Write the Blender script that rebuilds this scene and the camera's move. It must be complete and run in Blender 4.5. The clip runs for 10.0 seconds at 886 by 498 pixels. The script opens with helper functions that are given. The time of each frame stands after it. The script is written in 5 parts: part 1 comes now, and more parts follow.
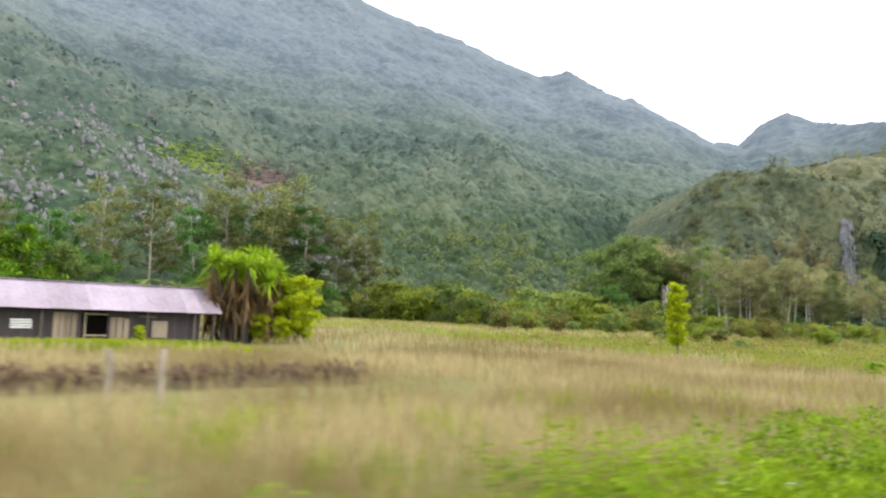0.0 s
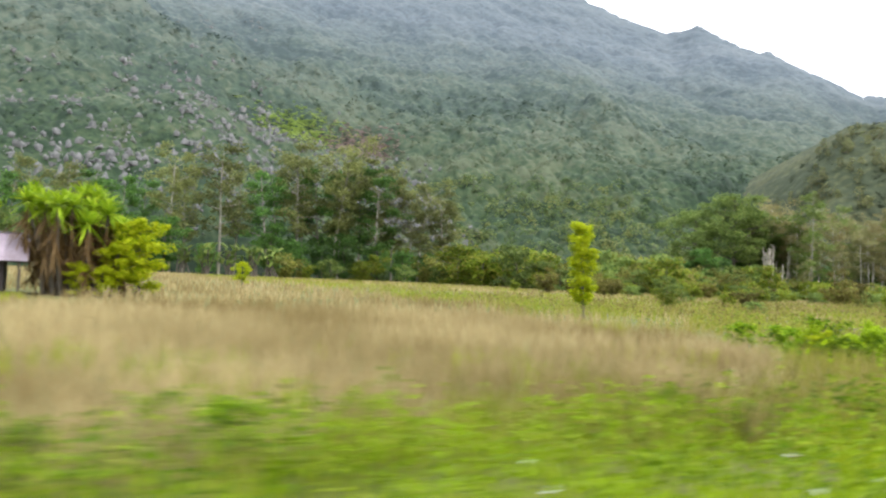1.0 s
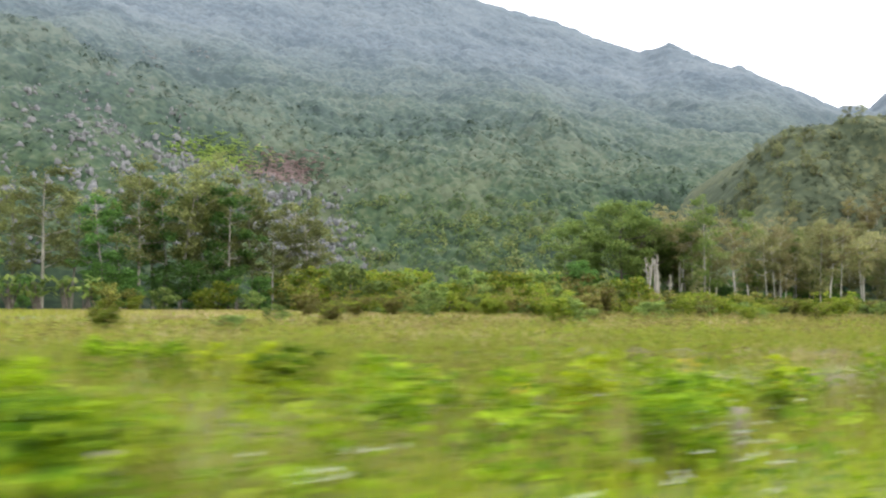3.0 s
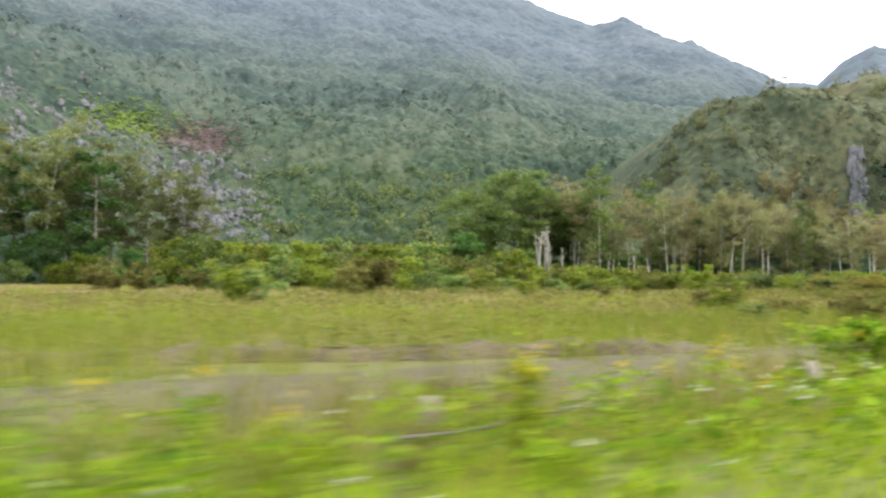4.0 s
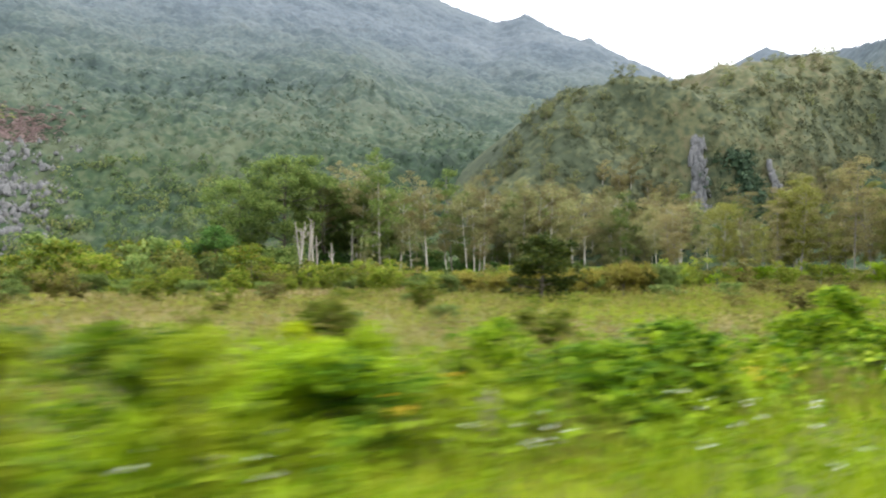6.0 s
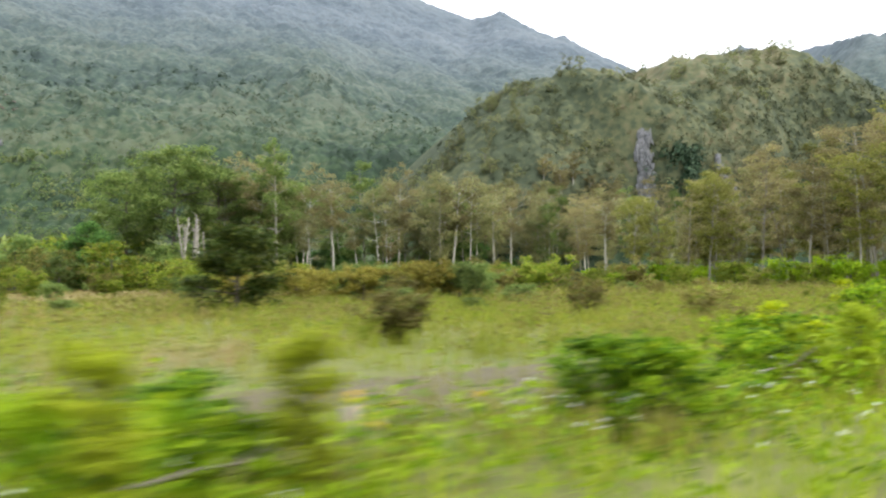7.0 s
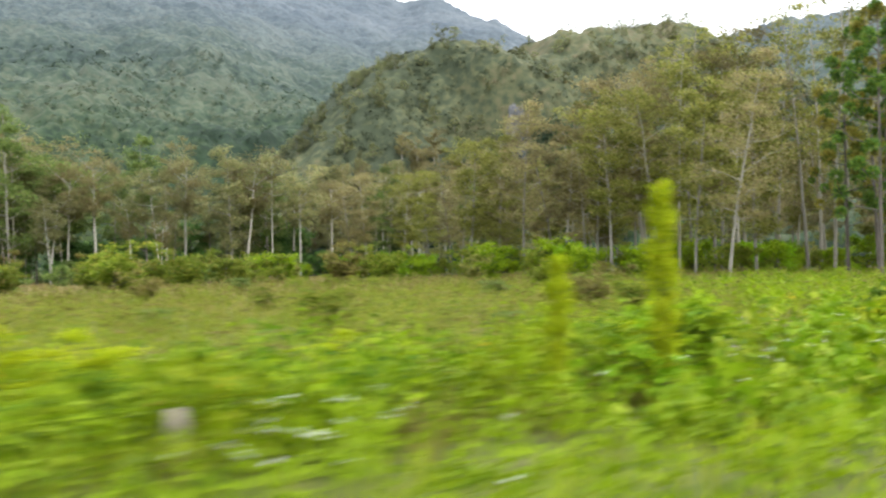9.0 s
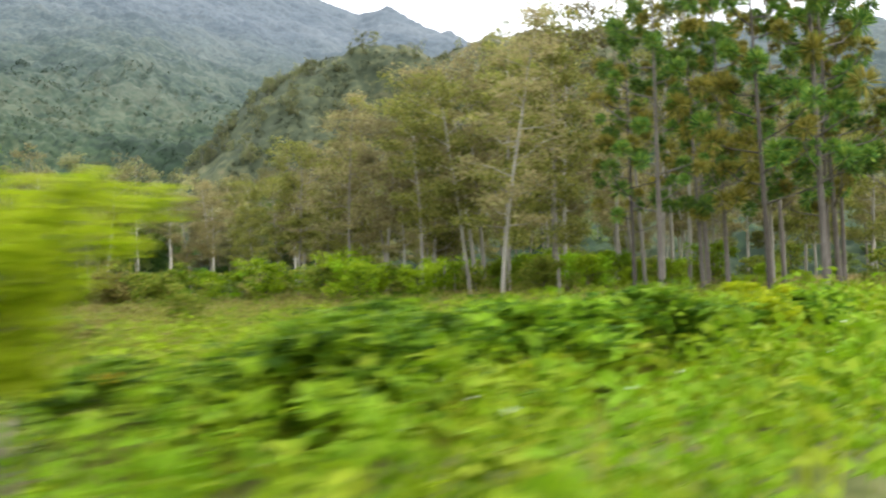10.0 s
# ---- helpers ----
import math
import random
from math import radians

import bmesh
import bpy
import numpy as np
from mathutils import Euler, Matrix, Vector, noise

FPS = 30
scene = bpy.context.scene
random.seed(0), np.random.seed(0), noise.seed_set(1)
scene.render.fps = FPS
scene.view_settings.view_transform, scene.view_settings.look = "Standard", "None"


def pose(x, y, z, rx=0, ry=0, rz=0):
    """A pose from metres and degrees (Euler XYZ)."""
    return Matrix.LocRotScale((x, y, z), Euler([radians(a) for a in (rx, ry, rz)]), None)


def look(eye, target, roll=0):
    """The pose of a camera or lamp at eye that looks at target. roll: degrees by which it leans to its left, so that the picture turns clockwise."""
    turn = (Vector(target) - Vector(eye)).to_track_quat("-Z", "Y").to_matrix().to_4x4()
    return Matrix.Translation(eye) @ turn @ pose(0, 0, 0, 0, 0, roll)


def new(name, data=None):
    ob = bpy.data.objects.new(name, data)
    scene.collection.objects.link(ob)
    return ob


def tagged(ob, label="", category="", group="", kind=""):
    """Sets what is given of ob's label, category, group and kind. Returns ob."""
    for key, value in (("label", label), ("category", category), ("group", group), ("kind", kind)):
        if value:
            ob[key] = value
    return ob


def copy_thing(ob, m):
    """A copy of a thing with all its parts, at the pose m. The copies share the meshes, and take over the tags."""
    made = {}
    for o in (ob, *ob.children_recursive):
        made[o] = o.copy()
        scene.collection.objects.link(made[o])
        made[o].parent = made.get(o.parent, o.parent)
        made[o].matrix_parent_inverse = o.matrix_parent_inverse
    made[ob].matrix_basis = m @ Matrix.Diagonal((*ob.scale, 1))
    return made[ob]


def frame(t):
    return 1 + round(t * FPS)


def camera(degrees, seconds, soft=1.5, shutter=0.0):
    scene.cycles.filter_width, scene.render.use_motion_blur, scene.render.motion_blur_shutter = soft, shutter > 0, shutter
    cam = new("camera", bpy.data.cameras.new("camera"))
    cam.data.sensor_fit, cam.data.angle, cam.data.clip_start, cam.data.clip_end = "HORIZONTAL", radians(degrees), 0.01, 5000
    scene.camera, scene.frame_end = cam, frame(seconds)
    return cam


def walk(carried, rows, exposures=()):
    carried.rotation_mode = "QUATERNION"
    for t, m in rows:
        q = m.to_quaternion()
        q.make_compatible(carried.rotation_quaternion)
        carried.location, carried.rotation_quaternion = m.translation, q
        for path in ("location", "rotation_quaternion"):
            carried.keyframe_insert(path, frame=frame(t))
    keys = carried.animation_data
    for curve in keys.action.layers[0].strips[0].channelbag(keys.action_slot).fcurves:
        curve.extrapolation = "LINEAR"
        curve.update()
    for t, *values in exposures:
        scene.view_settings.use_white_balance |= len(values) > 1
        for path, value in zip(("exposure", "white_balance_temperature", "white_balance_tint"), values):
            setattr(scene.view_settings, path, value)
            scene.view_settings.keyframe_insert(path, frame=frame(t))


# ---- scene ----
cam = camera(60.1, 10.0, soft=2.2, shutter=0.35)
# seconds, eye x y z, tilt, lean, turn in degrees: a car window, the road runs along x
PATH = [
    (0.0, -0.00, -0.35, 2.14, 94.92, -2.30, -36.10),
    (0.3, 5.37, -0.31, 2.01, 93.78, -2.46, -34.00),
    (0.5, 8.96, -0.28, 1.93, 92.63, -1.97, -32.06),
    (1.0, 18.00, -0.21, 1.73, 92.19, -2.51, -26.48),
    (1.5, 27.48, -0.16, 1.61, 91.86, -2.53, -22.84),
    (2.0, 37.36, -0.10, 1.54, 92.60, -2.61, -21.88),
    (2.5, 47.49, -0.02, 1.53, 94.41, -0.65, -25.37),
    (2.7, 51.60, 0.01, 1.53, 94.42, -0.36, -25.98),
    (3.8, 74.83, 0.08, 1.60, 92.85, -0.63, -28.28),
    (4.0, 79.03, 0.11, 1.61, 92.37, -0.37, -29.20),
    (4.5, 89.48, 0.20, 1.64, 94.35, 0.78, -31.46),
    (5.0, 99.61, 0.36, 1.67, 94.93, 1.06, -32.83),
    (5.5, 109.55, 0.48, 1.69, 91.96, 0.79, -33.80),
    (5.7, 113.54, 0.51, 1.70, 92.14, 0.64, -34.23),
    (6.8, 135.44, 0.57, 1.72, 92.19, 0.46, -35.83),
    (7.0, 139.33, 0.56, 1.71, 92.23, 0.56, -36.01),
    (7.5, 148.76, 0.48, 1.69, 92.81, 0.73, -36.92),
    (8.0, 157.99, 0.37, 1.68, 92.68, 1.16, -37.51),
    (8.5, 167.34, 0.25, 1.69, 92.31, 1.37, -38.43),
    (9.0, 176.85, -0.15, 1.70, 91.30, 1.39, -39.51),
    (9.5, 186.38, -0.56, 1.72, 91.31, 1.64, -40.73),
    (10.0, 195.93, -1.01, 1.75, 92.17, 2.27, -41.94),
]
walk(cam, [(t, pose(x, y, z, rx, ry, rz)) for t, x, y, z, rx, ry, rz in PATH],
     exposures=[(0.0, 0.92), (10.0, 0.92)])

# ---- light: bright overcast sky, a wide soft sun behind the cloud ----
SUN_EL, SUN_AZ = radians(48), radians(150)
world = bpy.data.worlds.new("overcast_sky")
scene.world = world
world.use_nodes = True
wn, wl = world.node_tree.nodes, world.node_tree.links
sky = wn.new("ShaderNodeTexSky")
sky.sky_type, sky.sun_disc = "NISHITA", False
sky.sun_elevation, sky.sun_rotation = SUN_EL, SUN_AZ
sky.dust_density, sky.air_density = 6.0, 1.0
cloud = wn.new("ShaderNodeMix")
cloud.data_type = "RGBA"
cloud.inputs[0].default_value = 0.75
cloud.inputs[7].default_value = (12.0, 12.3, 12.8, 1)
wl.new(sky.outputs[0], cloud.inputs[6])
wl.new(cloud.outputs[2], wn["Background"].inputs[0])
wn["Background"].inputs[1].default_value = 0.128
sun = new("sun", bpy.data.lights.new("sun", "SUN"))
sun.data.energy, sun.data.angle, sun.data.color = 1.0, radians(30), (1.0, 0.96, 0.9)
sun.matrix_world = look((0, 0, 0), (-math.sin(SUN_AZ) * math.cos(SUN_EL), -math.cos(SUN_AZ) * math.cos(SUN_EL), -math.sin(SUN_EL)))

# ---- materials ----


def nodes_of(name):
    m = bpy.data.materials.new(name)
    m.use_nodes = True
    return m, m.node_tree.nodes, m.node_tree.links


def ramp(nt, cols, lo=0.0, hi=1.0):
    r = nt.new("ShaderNodeValToRGB")
    e = r.color_ramp.elements
    while len(e) < len(cols):
        e.new(0.5)
    for i, c in enumerate(cols):
        e[i].position = lo + (hi - lo) * i / (len(cols) - 1)
        e[i].color = (*c, 1)
    return r


def mix_rgb(nt, ln, a, b, fac, mode="MIX"):
    m = nt.new("ShaderNodeMix")
    m.data_type, m.blend_type = "RGBA", mode
    for sock, v in ((m.inputs[0], fac), (m.inputs[6], a), (m.inputs[7], b)):
        if isinstance(v, (int, float)):
            sock.default_value = v
        elif isinstance(v, tuple):
            sock.default_value = (*v, 1)
        else:
            ln.new(v, sock)
    return m.outputs[2]


def foliage(name, cols, patch=None, patch_scale=0.08, trans=0.42, rough=0.55, by_object=0.35):
    """Leaves or blades: each island its own shade, drifting over the ground in patches, a little light coming through."""
    m, nt, ln = nodes_of(name)
    geo, info = nt.new("ShaderNodeNewGeometry"), nt.new("ShaderNodeObjectInfo")
    r = ramp(nt, cols)
    ln.new(geo.outputs["Random Per Island"], r.inputs[0])
    col = r.outputs[0]
    n = nt.new("ShaderNodeTexNoise")
    n.inputs["Scale"].default_value, n.inputs["Detail"].default_value = patch_scale, 3.0
    ln.new(geo.outputs["Position"], n.inputs["Vector"])
    if patch:
        mr = nt.new("ShaderNodeMapRange")
        mr.inputs[1].default_value, mr.inputs[2].default_value = 0.42, 0.6
        ln.new(n.outputs[0], mr.inputs[0])
        col = mix_rgb(nt, ln, col, patch, mr.outputs[0])
    hsv = nt.new("ShaderNodeHueSaturation")
    ma = nt.new("ShaderNodeMapRange")
    ma.inputs[3].default_value, ma.inputs[4].default_value = 1 - by_object, 1 + by_object
    ln.new(info.outputs["Random"], ma.inputs[0])
    ln.new(ma.outputs[0], hsv.inputs["Value"])
    ln.new(col, hsv.inputs["Color"])
    bsdf, tr, mx = nt["Principled BSDF"], nt.new("ShaderNodeBsdfTranslucent"), nt.new("ShaderNodeMixShader")
    bsdf.inputs["Roughness"].default_value = rough
    bsdf.inputs["Specular IOR Level"].default_value = 0.15
    ln.new(hsv.outputs[0], bsdf.inputs["Base Color"])
    ln.new(hsv.outputs[0], tr.inputs[0])
    mx.inputs[0].default_value = trans
    ln.new(bsdf.outputs[0], mx.inputs[1])
    ln.new(tr.outputs[0], mx.inputs[2])
    ln.new(mx.outputs[0], nt["Material Output"].inputs[0])
    return m


def surface(name, cols, scale=2.0, fine=30.0, rough=0.8, bump=0.4, stretch=(1, 1, 1), metal=0.0, rand=0.25, dist=0.05, lo=0.3, hi=0.7):
    """Wood, rock, earth, metal: two scales of noise and a bump."""
    m, nt, ln = nodes_of(name)
    tc, mp, info = nt.new("ShaderNodeTexCoord"), nt.new("ShaderNodeMapping"), nt.new("ShaderNodeObjectInfo")
    mp.inputs["Scale"].default_value = stretch
    ln.new(tc.outputs["Object"], mp.inputs[0])
    outs = []
    for s in (scale, fine):
        n = nt.new("ShaderNodeTexNoise")
        n.inputs["Scale"].default_value, n.inputs["Detail"].default_value, n.inputs["Roughness"].default_value = s, 5.0, 0.62
        ln.new(mp.outputs[0], n.inputs["Vector"])
        outs.append(n.outputs[0])
    r = ramp(nt, cols, lo, hi)
    mm = nt.new("ShaderNodeMath")
    mm.operation = "MULTIPLY_ADD"
    mm.inputs[1].default_value = 0.45
    half = nt.new("ShaderNodeMath")
    half.operation = "MULTIPLY"
    half.inputs[1].default_value = 0.55
    ln.new(outs[0], half.inputs[0])
    ln.new(outs[1], mm.inputs[0])
    ln.new(half.outputs[0], mm.inputs[2])
    ln.new(mm.outputs[0], r.inputs[0])
    hsv, ma = nt.new("ShaderNodeHueSaturation"), nt.new("ShaderNodeMapRange")
    ma.inputs[3].default_value, ma.inputs[4].default_value = 1 - rand, 1 + rand
    ln.new(info.outputs["Random"], ma.inputs[0])
    ln.new(ma.outputs[0], hsv.inputs["Value"])
    ln.new(r.outputs[0], hsv.inputs["Color"])
    bsdf, bp = nt["Principled BSDF"], nt.new("ShaderNodeBump")
    bp.inputs["Strength"].default_value, bp.inputs["Distance"].default_value = bump, dist
    ln.new(outs[1], bp.inputs["Height"])
    ln.new(bp.outputs[0], bsdf.inputs["Normal"])
    ln.new(hsv.outputs[0], bsdf.inputs["Base Color"])
    bsdf.inputs["Roughness"].default_value, bsdf.inputs["Metallic"].default_value = rough, metal
    return m


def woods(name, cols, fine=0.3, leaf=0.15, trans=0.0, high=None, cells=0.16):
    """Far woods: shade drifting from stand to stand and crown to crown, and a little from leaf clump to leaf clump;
    high: paler, bluer tones mixed in with height, distance haze put into the colour."""
    m, nt, ln = nodes_of(name)
    geo = nt.new("ShaderNodeNewGeometry")
    total = None
    for scale, share in ((0.009, 0.75), (0.05, 0.5), (fine, 0.75)):
        n = nt.new("ShaderNodeTexNoise")
        n.inputs["Scale"].default_value, n.inputs["Detail"].default_value = scale, 3.0
        ln.new(geo.outputs["Position"], n.inputs["Vector"])
        a = nt.new("ShaderNodeMath")
        a.operation = "MULTIPLY_ADD"
        a.inputs[1].default_value, a.inputs[2].default_value = share, -0.5 if total is None else 0.0
        ln.new(n.outputs[0], a.inputs[0])
        if total is not None:
            ln.new(total, a.inputs[2])
        total = a.outputs[0]
    r = ramp(nt, cols, 0.36, 0.64)
    ln.new(total, r.inputs[0])
    hsv, ma = nt.new("ShaderNodeHueSaturation"), nt.new("ShaderNodeMapRange")
    ma.inputs[3].default_value, ma.inputs[4].default_value = 1 - leaf, 1 + leaf
    ln.new(geo.outputs["Random Per Island"], ma.inputs[0])
    vor, mv, mul = nt.new("ShaderNodeTexVoronoi"), nt.new("ShaderNodeMapRange"), nt.new("ShaderNodeMath")
    vor.inputs["Scale"].default_value = 0.17
    mv.inputs[3].default_value, mv.inputs[4].default_value, mul.operation = 1 - cells, 1 + cells, "MULTIPLY"
    ln.new(geo.outputs["Position"], vor.inputs["Vector"])
    ln.new(vor.outputs["Color"], mv.inputs[0])
    ln.new(mv.outputs[0], mul.inputs[0])
    ln.new(ma.outputs[0], mul.inputs[1])
    ln.new(mul.outputs[0], hsv.inputs["Value"])
    col = r.outputs[0]
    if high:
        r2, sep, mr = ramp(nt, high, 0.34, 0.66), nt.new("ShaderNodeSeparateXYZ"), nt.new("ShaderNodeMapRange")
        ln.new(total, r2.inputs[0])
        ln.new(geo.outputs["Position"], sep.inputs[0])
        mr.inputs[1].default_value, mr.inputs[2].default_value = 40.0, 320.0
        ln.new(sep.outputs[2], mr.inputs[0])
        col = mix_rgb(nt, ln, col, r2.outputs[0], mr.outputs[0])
    ln.new(col, hsv.inputs["Color"])
    bsdf, tr, mx = nt["Principled BSDF"], nt.new("ShaderNodeBsdfTranslucent"), nt.new("ShaderNodeMixShader")
    bsdf.inputs["Roughness"].default_value, bsdf.inputs["Specular IOR Level"].default_value = 0.8, 0.15
    ln.new(hsv.outputs[0], bsdf.inputs["Base Color"])
    ln.new(hsv.outputs[0], tr.inputs[0])
    mx.inputs[0].default_value = trans
    ln.new(bsdf.outputs[0], mx.inputs[1])
    ln.new(tr.outputs[0], mx.inputs[2])
    ln.new(mx.outputs[0], nt["Material Output"].inputs[0])
    return m


M_GROUND = surface("field_earth", [(0.05, 0.07, 0.015), (0.09, 0.11, 0.02), (0.14, 0.14, 0.04), (0.18, 0.16, 0.07)], 0.06, 3.0, 0.95, 0.6, rand=0.0)
M_VERGE = foliage("verge_leaf", [(0.0462, 0.108, 0.0032), (0.126, 0.234, 0.0048), (0.243, 0.376, 0.0088), (0.37, 0.476, 0.032)], (0.29, 0.42, 0.012), 0.25, by_object=0.18)
M_LUSH = foliage("lush_leaf", [(0.0861, 0.168, 0.00316), (0.165, 0.268, 0.00476), (0.253, 0.345, 0.0119), (0.331, 0.386, 0.0316)], (0.2, 0.36, 0.012), 0.5)
M_VGRASS = foliage("verge_blade", [(0.126, 0.203, 0.00576), (0.218, 0.318, 0.00864), (0.319, 0.389, 0.0216)], (0.36, 0.42, 0.025), 0.2)
M_DRY = foliage("dry_blade", [(0.355, 0.277, 0.14), (0.465, 0.367, 0.183), (0.547, 0.443, 0.224), (0.628, 0.54, 0.295)], (0.27, 0.205, 0.085), 0.14)
M_FIELD = foliage("field_blade", [(0.152, 0.148, 0.027), (0.192, 0.179, 0.036), (0.24, 0.203, 0.063), (0.264, 0.218, 0.09)], (0.2, 0.24, 0.022), 0.07)
M_MEADOW = foliage("meadow_blade", [(0.15, 0.2, 0.018), (0.22, 0.27, 0.024), (0.3, 0.32, 0.05)], (0.2, 0.24, 0.03), 0.15)
M_STRAW = foliage("straw_blade", [(0.19, 0.15, 0.06), (0.26, 0.205, 0.085), (0.34, 0.275, 0.13)], (0.2, 0.19, 0.05), 0.3)
M_HEDGE = foliage("hedge_leaf", [(0.0451, 0.123, 0.00484), (0.11, 0.228, 0.00605), (0.22, 0.37, 0.00847), (0.386, 0.493, 0.0169)], (0.26, 0.33, 0.01), 0.3, trans=0.36)
M_LONE = foliage("lone_leaf", [(0.02, 0.042, 0.006), (0.045, 0.078, 0.012), (0.085, 0.125, 0.02), (0.15, 0.16, 0.03)], trans=0.3)
M_CREEPER = foliage("creeper_leaf", [(0.025, 0.055, 0.032), (0.045, 0.085, 0.046), (0.075, 0.12, 0.062)], trans=0.3)
M_THICKET = foliage("thicket_leaf", [(0.135, 0.135, 0.026), (0.23, 0.209, 0.039), (0.338, 0.27, 0.0585), (0.27, 0.297, 0.039)], by_object=0.2)
M_SHRUB = foliage("shrub_leaf", [(0.0506, 0.123, 0.00567), (0.116, 0.224, 0.00756), (0.217, 0.337, 0.0113), (0.334, 0.427, 0.0284)])
M_DEEP = foliage("deep_leaf", [(0.033, 0.084, 0.006), (0.075, 0.168, 0.009), (0.15, 0.28, 0.012), (0.255, 0.378, 0.018)], trans=0.3)
M_FOOT = foliage("foot_leaf", [(0.0591, 0.0975, 0.0359), (0.105, 0.144, 0.0469), (0.158, 0.188, 0.058), (0.21, 0.206, 0.0718)], (0.07, 0.11, 0.04), 0.06)
M_LIME = foliage("lime_leaf", [(0.214, 0.312, 0.0072), (0.348, 0.449, 0.0096), (0.482, 0.549, 0.0144), (0.589, 0.599, 0.03)], trans=0.5, by_object=0.1)
M_SAPLING = foliage("sapling_leaf", [(0.255, 0.359, 0.01), (0.357, 0.452, 0.015), (0.425, 0.499, 0.03)], trans=0.55, by_object=0.05)
M_OLIVE = foliage("olive_leaf", [(0.102, 0.12, 0.0256), (0.173, 0.196, 0.0415), (0.262, 0.274, 0.0638), (0.332, 0.299, 0.0956)], trans=0.55)
M_BROWNLEAF = foliage("brown_leaf", [(0.172, 0.147, 0.0659), (0.25, 0.217, 0.0987), (0.329, 0.28, 0.14), (0.25, 0.267, 0.0904)], trans=0.55)
M_DARKLEAF = foliage("dark_leaf", [(0.0505, 0.115, 0.031), (0.0883, 0.187, 0.0448), (0.151, 0.274, 0.0586)], trans=0.55)
M_GREENLEAF = foliage("green_leaf", [(0.0925, 0.15, 0.0394), (0.16, 0.23, 0.0592), (0.253, 0.312, 0.089)], trans=0.55)
M_GREYLEAF = foliage("grey_leaf", [(0.12, 0.144, 0.052), (0.188, 0.211, 0.0744), (0.274, 0.288, 0.104)], trans=0.55)
M_MIDSHRUB = foliage("scrub_leaf", [(0.0932, 0.147, 0.0167), (0.153, 0.22, 0.0223), (0.241, 0.305, 0.0333), (0.297, 0.268, 0.0557)], trans=0.55)
M_HILLLEAF = foliage("hill_leaf", [(0.109, 0.142, 0.067), (0.18, 0.214, 0.0949), (0.26, 0.287, 0.124), (0.306, 0.265, 0.14)], trans=0.3)
M_FORESTLEAF = foliage("forest_leaf", [(0.168, 0.193, 0.0895), (0.25, 0.273, 0.114), (0.344, 0.349, 0.144), (0.384, 0.319, 0.162)], trans=0.55)
M_RANK = foliage("rank_brush", [(0.0978, 0.0875, 0.028), (0.172, 0.15, 0.045), (0.241, 0.206, 0.06), (0.149, 0.2, 0.03)])
M_NEEDLE = foliage("needle", [(0.0322, 0.0898, 0.0209), (0.0725, 0.163, 0.0299), (0.137, 0.245, 0.0389), (0.241, 0.31, 0.0448)], trans=0.25)
M_OLDNEEDLE = foliage("old_needle", [(0.0822, 0.0966, 0.0179), (0.164, 0.169, 0.0299), (0.269, 0.241, 0.0448), (0.359, 0.29, 0.0598)], trans=0.25)
M_STRAP = foliage("strap_leaf", [(0.166, 0.282, 0.012), (0.269, 0.406, 0.018), (0.384, 0.497, 0.03)], trans=0.4, by_object=0.05)
M_DEADLEAF = foliage("dead_leaf", [(0.12, 0.075, 0.03), (0.19, 0.12, 0.05), (0.25, 0.17, 0.08)])
M_BRUSH = foliage("dead_brush", [(0.08, 0.0495, 0.035), (0.16, 0.105, 0.07), (0.272, 0.18, 0.126)])
M_FLOWER = foliage("white_petal", [(0.7, 0.7, 0.62), (0.8, 0.8, 0.74)], by_object=0.05)
M_YELLOW = foliage("yellow_petal", [(0.6, 0.4, 0.03), (0.7, 0.5, 0.05)], by_object=0.05)
M_REDLEAF = woods("red_fern", [(0.143, 0.0988, 0.0888), (0.207, 0.148, 0.141), (0.275, 0.21, 0.2)], 0.5, 0.08, 0.3)
M_BRIGHT = woods("bright_scrub", [(0.156, 0.236, 0.0493), (0.223, 0.311, 0.069), (0.287, 0.372, 0.0988)], 0.5, 0.08, 0.3)
M_BARK = surface("pale_bark", [(0.16, 0.145, 0.12), (0.27, 0.25, 0.21), (0.38, 0.36, 0.31)], 1.2, 14.0, 0.9, 0.6, (1, 1, 0.25))
M_PALEBARK = surface("white_bark", [(0.28, 0.26, 0.22), (0.42, 0.4, 0.35), (0.55, 0.53, 0.47)], 1.2, 14.0, 0.9, 0.5, (1, 1, 0.25))
M_DARKBARK = surface("dark_bark", [(0.05, 0.04, 0.03), (0.1, 0.085, 0.07), (0.17, 0.15, 0.13)], 1.5, 16.0, 0.95, 0.8, (1, 1, 0.25))
M_PINEBARK = surface("pine_bark", [(0.09, 0.075, 0.062), (0.16, 0.14, 0.12), (0.25, 0.225, 0.2)], 1.5, 12.0, 0.95, 0.8, (1, 1, 0.25))
M_POST = surface("weathered_post", [(0.166, 0.137, 0.105), (0.282, 0.24, 0.194), (0.414, 0.373, 0.307)], 2.0, 40.0, 0.9, 0.5, (1, 1, 0.15))
M_DEADWOOD = surface("dead_wood", [(0.112, 0.0924, 0.0713), (0.196, 0.172, 0.136), (0.294, 0.264, 0.223)], 3.0, 40.0, 0.9, 0.5)
M_ROCK = surface("limestone", [(0.0396, 0.0435, 0.0473), (0.106, 0.109, 0.112), (0.238, 0.235, 0.232)], 0.35, 1.6, 0.9, 0.7, rand=0.0)
M_CLIFF = surface("grey_cliff", [(0.0616, 0.066, 0.066), (0.106, 0.11, 0.114), (0.176, 0.176, 0.185)], 0.2, 1.5, 0.9, 0.7, (1, 1, 0.4), rand=0.0)
